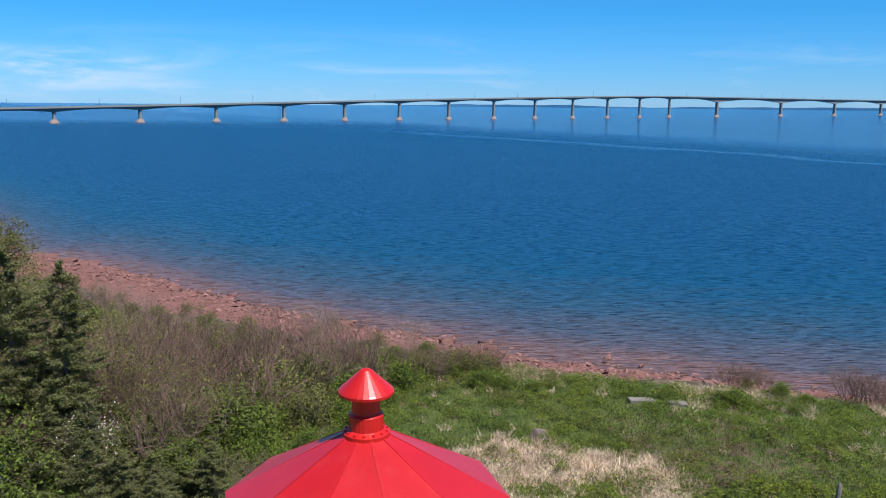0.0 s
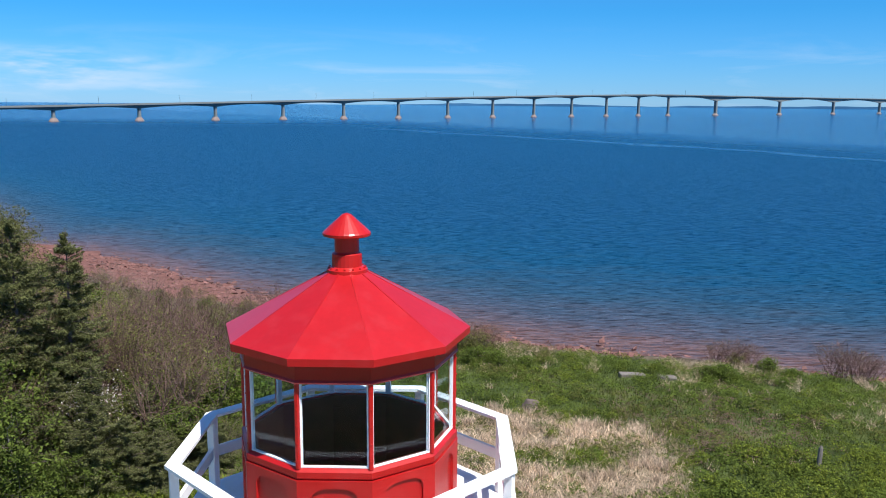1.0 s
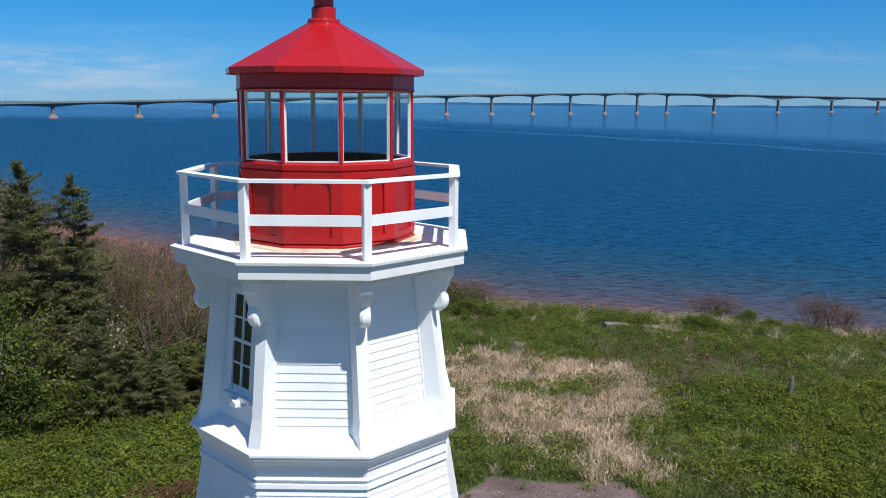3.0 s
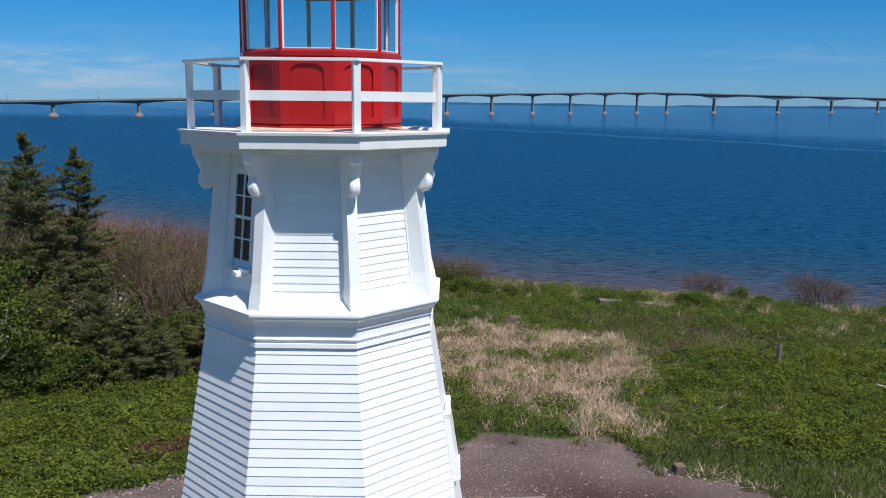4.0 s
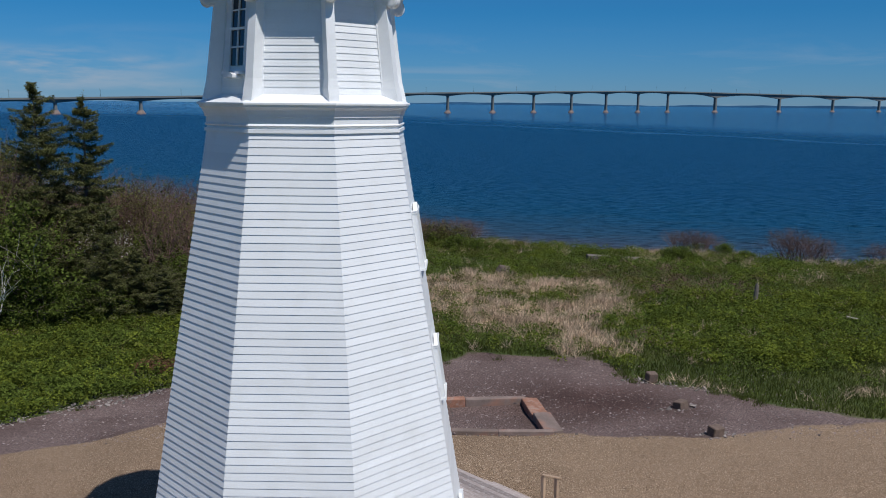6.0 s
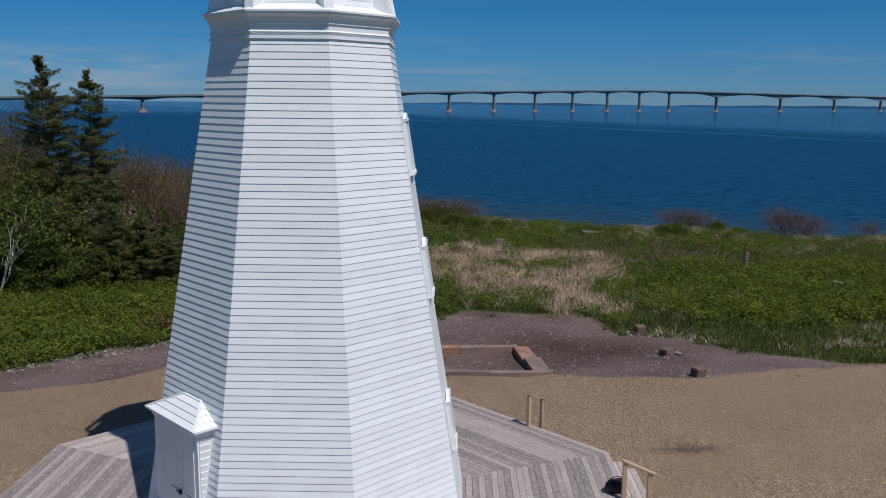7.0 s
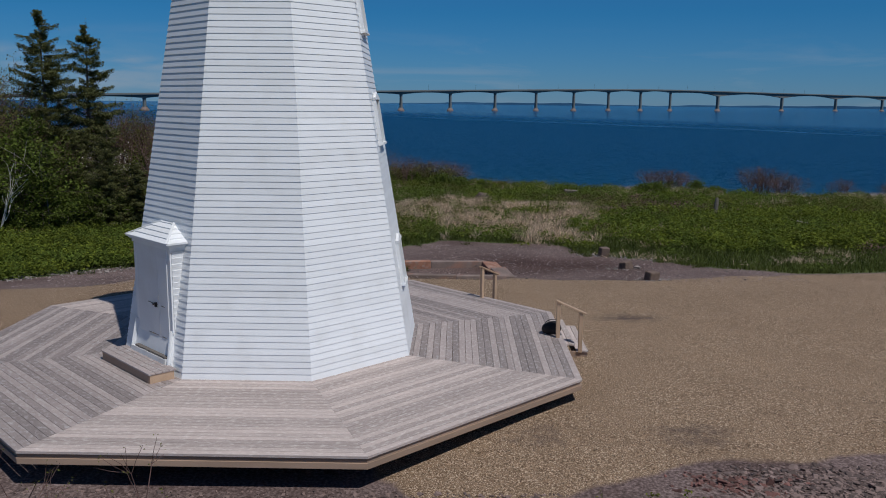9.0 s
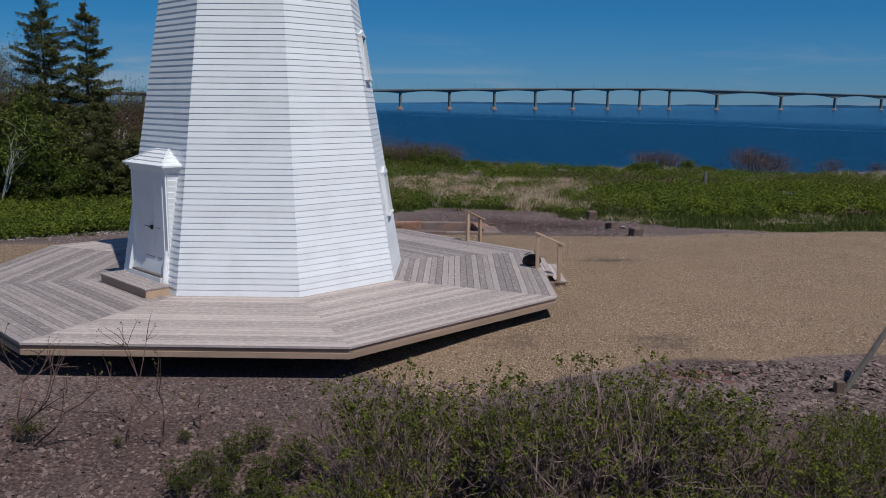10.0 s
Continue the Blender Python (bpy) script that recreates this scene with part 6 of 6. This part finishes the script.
    x, y = grow(60000, -3, 24, 10.5, 23, lambda x, y: bare(x, y) * 0.9)
    blades(h, np.stack([x, y, ground_z(x, y)], 1), RNG.uniform(0.08, 0.26, len(x)), 0.016, 0.5)
    stuff("grass", h, GRASS, "uneven green meadow grass", "grass")
    h = Heap()
    tx, ty = grow(5000, -12, 19, 11, 22, lambda x, y: smooth(0.15, 0.4, inside(x, y, GRAVEL_ROAD, 0.8)) * smooth(0.98, 0.7, inside(x, y, GRAVEL_ROAD, 0.8)) * (inside(x, y, GRAVEL, 0.3) < 0.2) * patch(x, y, 1.9, -0.1, 0.6))
    px, py = np.repeat(tx, 30) + RNG.normal(size=len(tx) * 30) * 0.11, np.repeat(ty, 30) + RNG.normal(size=len(tx) * 30) * 0.11
    blades(h, np.stack([px, py, ground_z(px, py)], 1), RNG.uniform(0.06, 0.24, len(px)), 0.012, 0.6)
    for cx, cy, n, wide in ((2.0, 14.1, 220, 0.22),):
        px, py = cx + RNG.normal(size=n) * wide, cy + RNG.normal(size=n) * wide * 0.6
        blades(h, np.stack([px, py, ground_z(px, py)], 1), RNG.uniform(0.12, 0.34, n), 0.014, 0.5)
    stuff("edge_tufts", h, GRASS, "ragged grass tufts spreading over the dirt's rim", "grass")
    h = Heap()
    x, y = grow(700, -14, -5.5, 17.5, 23, lambda x, y: bare(x, y) * smooth(0.1, 0.6, np.exp(-((x + 9.3) / 1.6) ** 2 - ((y - 20.3) / 0.9) ** 2)))
    clumps(x, y, 46, 0.3, 0.5, h, 0.04)
    stuff("dead_herbs", h, LITTER, "patch of red-brown dead leaves in the herbs")
    h = Heap()
    x, y = grow(42000, 0, 15, 19, 45, lambda x, y: bare(x, y) * dry(x, y))
    blades(h, np.stack([x, y, ground_z(x, y)], 1), RNG.uniform(0.06, 0.22, len(x)), 0.02, 1.4)
    tx, ty = grow(5200, 0, 15, 19.5, 45, lambda x, y: bare(x, y) * dry(x, y) * (0.1 + 0.9 * patch(x, y, 2.6, -0.1, 0.3)))
    px = np.repeat(tx, 26) + RNG.normal(size=len(tx) * 26) * 0.12
    py = np.repeat(ty, 26) + RNG.normal(size=len(tx) * 26) * 0.12
    blades(h, np.stack([px, py, ground_z(px, py)], 1), RNG.uniform(0.2, 0.55, len(px)), 0.019, 0.5)
    wx, wy = grow(260, 11, 25, 15, 23, lambda x, y: bare(x, y) * patch(x, y, 1.3, 0.0, 0.6))
    px, py = np.repeat(wx, 22) + RNG.normal(size=len(wx) * 22) * 0.2, np.repeat(wy, 22) + RNG.normal(size=len(wx) * 22) * 0.12
    blades(h, np.stack([px, py, ground_z(px, py)], 1), RNG.uniform(0.12, 0.34, len(px)), 0.012, 1.2)
    cx, cy = grow(1100, -6, 46, 20, 58, lambda x, y: bare(x, y) * (0.12 + 0.9 * patch(x, y, 0.8, 0.3, 0.8)))
    ex = RNG.uniform(5, 46, 620)
    ex = ex[wob(ex * 1.7, ex * 0 + 4, 0.9) > 0.0]
    ey = np.interp(ex, XS, EDGE) - np.abs(RNG.normal(size=len(ex))) * 2.2 - 0.6
    cx, cy = np.concatenate([cx, ex]), np.concatenate([cy, ey])
    px = np.repeat(cx, 34) + RNG.normal(size=len(cx) * 34) * 0.13
    py = np.repeat(cy, 34) + RNG.normal(size=len(cx) * 34) * 0.13
    blades(h, np.stack([px, py, ground_z(px, py)], 1), RNG.uniform(0.2, 0.6, len(px)), 0.014, 0.6)
    stuff("dry_grass", h, STRAW, "pale dry straw grass", "grass")


meadow()


# ---- shrubs in front ----
def tufted_shrub(name, mat, stems, high, label, leaf, share, leaf_s, group):
    """A shrub of crooked upright stems; a share of its twigs end in a tuft of small leaves."""
    root = thing(name, Matrix(), label, "bush", group)
    h, tips = Heap(), []
    for _ in range(stems):
        a = RNG.uniform(0, 6.28)
        out = RNG.uniform(0.0, 0.55)
        d = np.array([math.cos(a) * out, math.sin(a) * out, 1.0])
        foot = np.array([math.cos(a) * RNG.uniform(0, 0.3), math.sin(a) * RNG.uniform(0, 0.3), -0.12])
        branch(h, foot, d / np.linalg.norm(d), high * RNG.uniform(0.4, 0.66), RNG.uniform(0.009, 0.015), 2, tips, 0.40, 3, 0.16, 0.2)
    part("stem_work", h.mesh("stem_work"), mat, root)
    t = np.array(tips)
    t = t[(RNG.uniform(size=len(t)) < share) & (t[:, 2] > high * 0.25)]
    t = np.repeat(t, 13, 0)
    g = Heap()
    leaves(g, t + RNG.normal(size=t.shape) * (0.028, 0.028, 0.034), RNG.uniform(0.7, 1.3, len(t)) * leaf_s, 0.3, 0.6)
    part("foliage", g.mesh("foliage"), leaf, root)
    return root


def front_shrubs():
    a = tufted_shrub("front_shrub", TWIG, 17, 1.45, "twiggy grey-brown shrub tufted with small olive-green leaves", LEAF_TIP, 0.78, 0.023, "front shrubs")
    bare_one = tufted_shrub("front_shrub", TWIG_PINK, 20, 1.45, "twiggy pinkish-brown shrub, still almost bare", LEAF_TIP, 0.12, 0.017, "front shrubs")
    b = tufted_shrub("leafy_shrub", TWIG, 13, 1.1, "low shrub dense with small green leaves", LEAF_SMALL, 0.95, 0.024, "low shrubs")
    pa, pb = [], []
    rnd = random.Random(11)
    for i in range(27):
        x = 3.2 + 0.33 * i + rnd.uniform(-0.3, 0.3)
        pa.append((x, -9.9 - rnd.uniform(0, 1.2) - (0.5 if i > 20 else 0), rnd.uniform(0, 360), rnd.uniform(0.72, 1.05) * (0.78 if x > 8.2 else 1.05 if x > 5 else 0.95), rnd.uniform(0.85, 1.1)))
    for i in range(24):
        x = 3.0 + 0.44 * i + rnd.uniform(-0.4, 0.4)
        pa.append((x, -11.5 - rnd.uniform(0, 1.0), rnd.uniform(0, 360), rnd.uniform(0.6, 0.85) * (0.75 if x > 8.6 else 1.0), rnd.uniform(0.7, 1.0)))
    for i in range(20):
        x = 2.3 + 0.5 * i + rnd.uniform(-0.4, 0.4)
        pb.append((x, -11.3 - rnd.uniform(0, 1.6), rnd.uniform(0, 360), rnd.uniform(0.55, 0.9), rnd.uniform(0.6, 0.9)))
    for x, y, s in ((1.45, -9.6, 0.5), (1.1, -9.9, 0.45), (1.7, -9.1, 0.42), (1.0, -10.4, 0.5), (1.5, -10.4, 0.5), (-1.6, -8.9, 0.38), (0.6, -8.8, 0.2), (-0.3, -9.0, 0.16), (2.0, -10.3, 0.6), (2.4, -9.7, 0.55), (2.3, -11.0, 0.6)):
        pb.append((x, y, rnd.uniform(0, 360), s, 0.75))
    settle(a, [p for i, p in enumerate(pa) if i % 3])
    settle(bare_one, pa[::3])
    settle(b, pb)
    for x, y, high, lean, bushy in ((-0.2, -8.9, 0.95, 0.28, 3), (-1.65, -9.3, 0.9, 0.2, 3), (-1.5, -9.0, 0.8, 0.5, 3), (0.3, -9.0, 0.75, 0.22, 2), (-1.9, -8.6, 0.8, 0.1, 3), (0.7, -8.4, 0.4, -0.2, 3)):
        root = thing("sapling", Matrix.Translation((x, y, float(ground_z(x, y)))), "thin dark sapling with few leaves on the stony slope", "sapling", "saplings on the slope")
        h, tips = Heap(), []
        branch(h, np.array([0, 0, -0.05]), np.array([lean, 0.05, 1.0]), high, 0.017, 2, tips, 0.45, bushy, 0.1, 0.17)
        part("trunk", h.mesh("trunk"), TWIG_RED, root)
        g = Heap()
        t = np.repeat(np.array(tips), 3, 0)
        leaves(g, t + RNG.normal(size=t.shape) * 0.03, RNG.uniform(0.012, 0.024, len(t)))
        part("foliage", g.mesh("foliage"), LEAF_OLIVE, root)
    h = Heap()
    x, y = grow(36000, 3, 18, -15, -8.0, lambda x, y: smooth(-7.5, -8.0, y) * (0.08 + 0.92 * smooth(9.3, 10.2, x) * smooth(-10.2, -9.4, y)))
    blades(h, np.stack([x, y, ground_z(x, y)], 1), RNG.uniform(0.1, 0.35, len(x)), 0.008, 0.5)
    stuff("front_grass", h, LEAF, "thin grass under the shrubs", "grass")


front_shrubs()
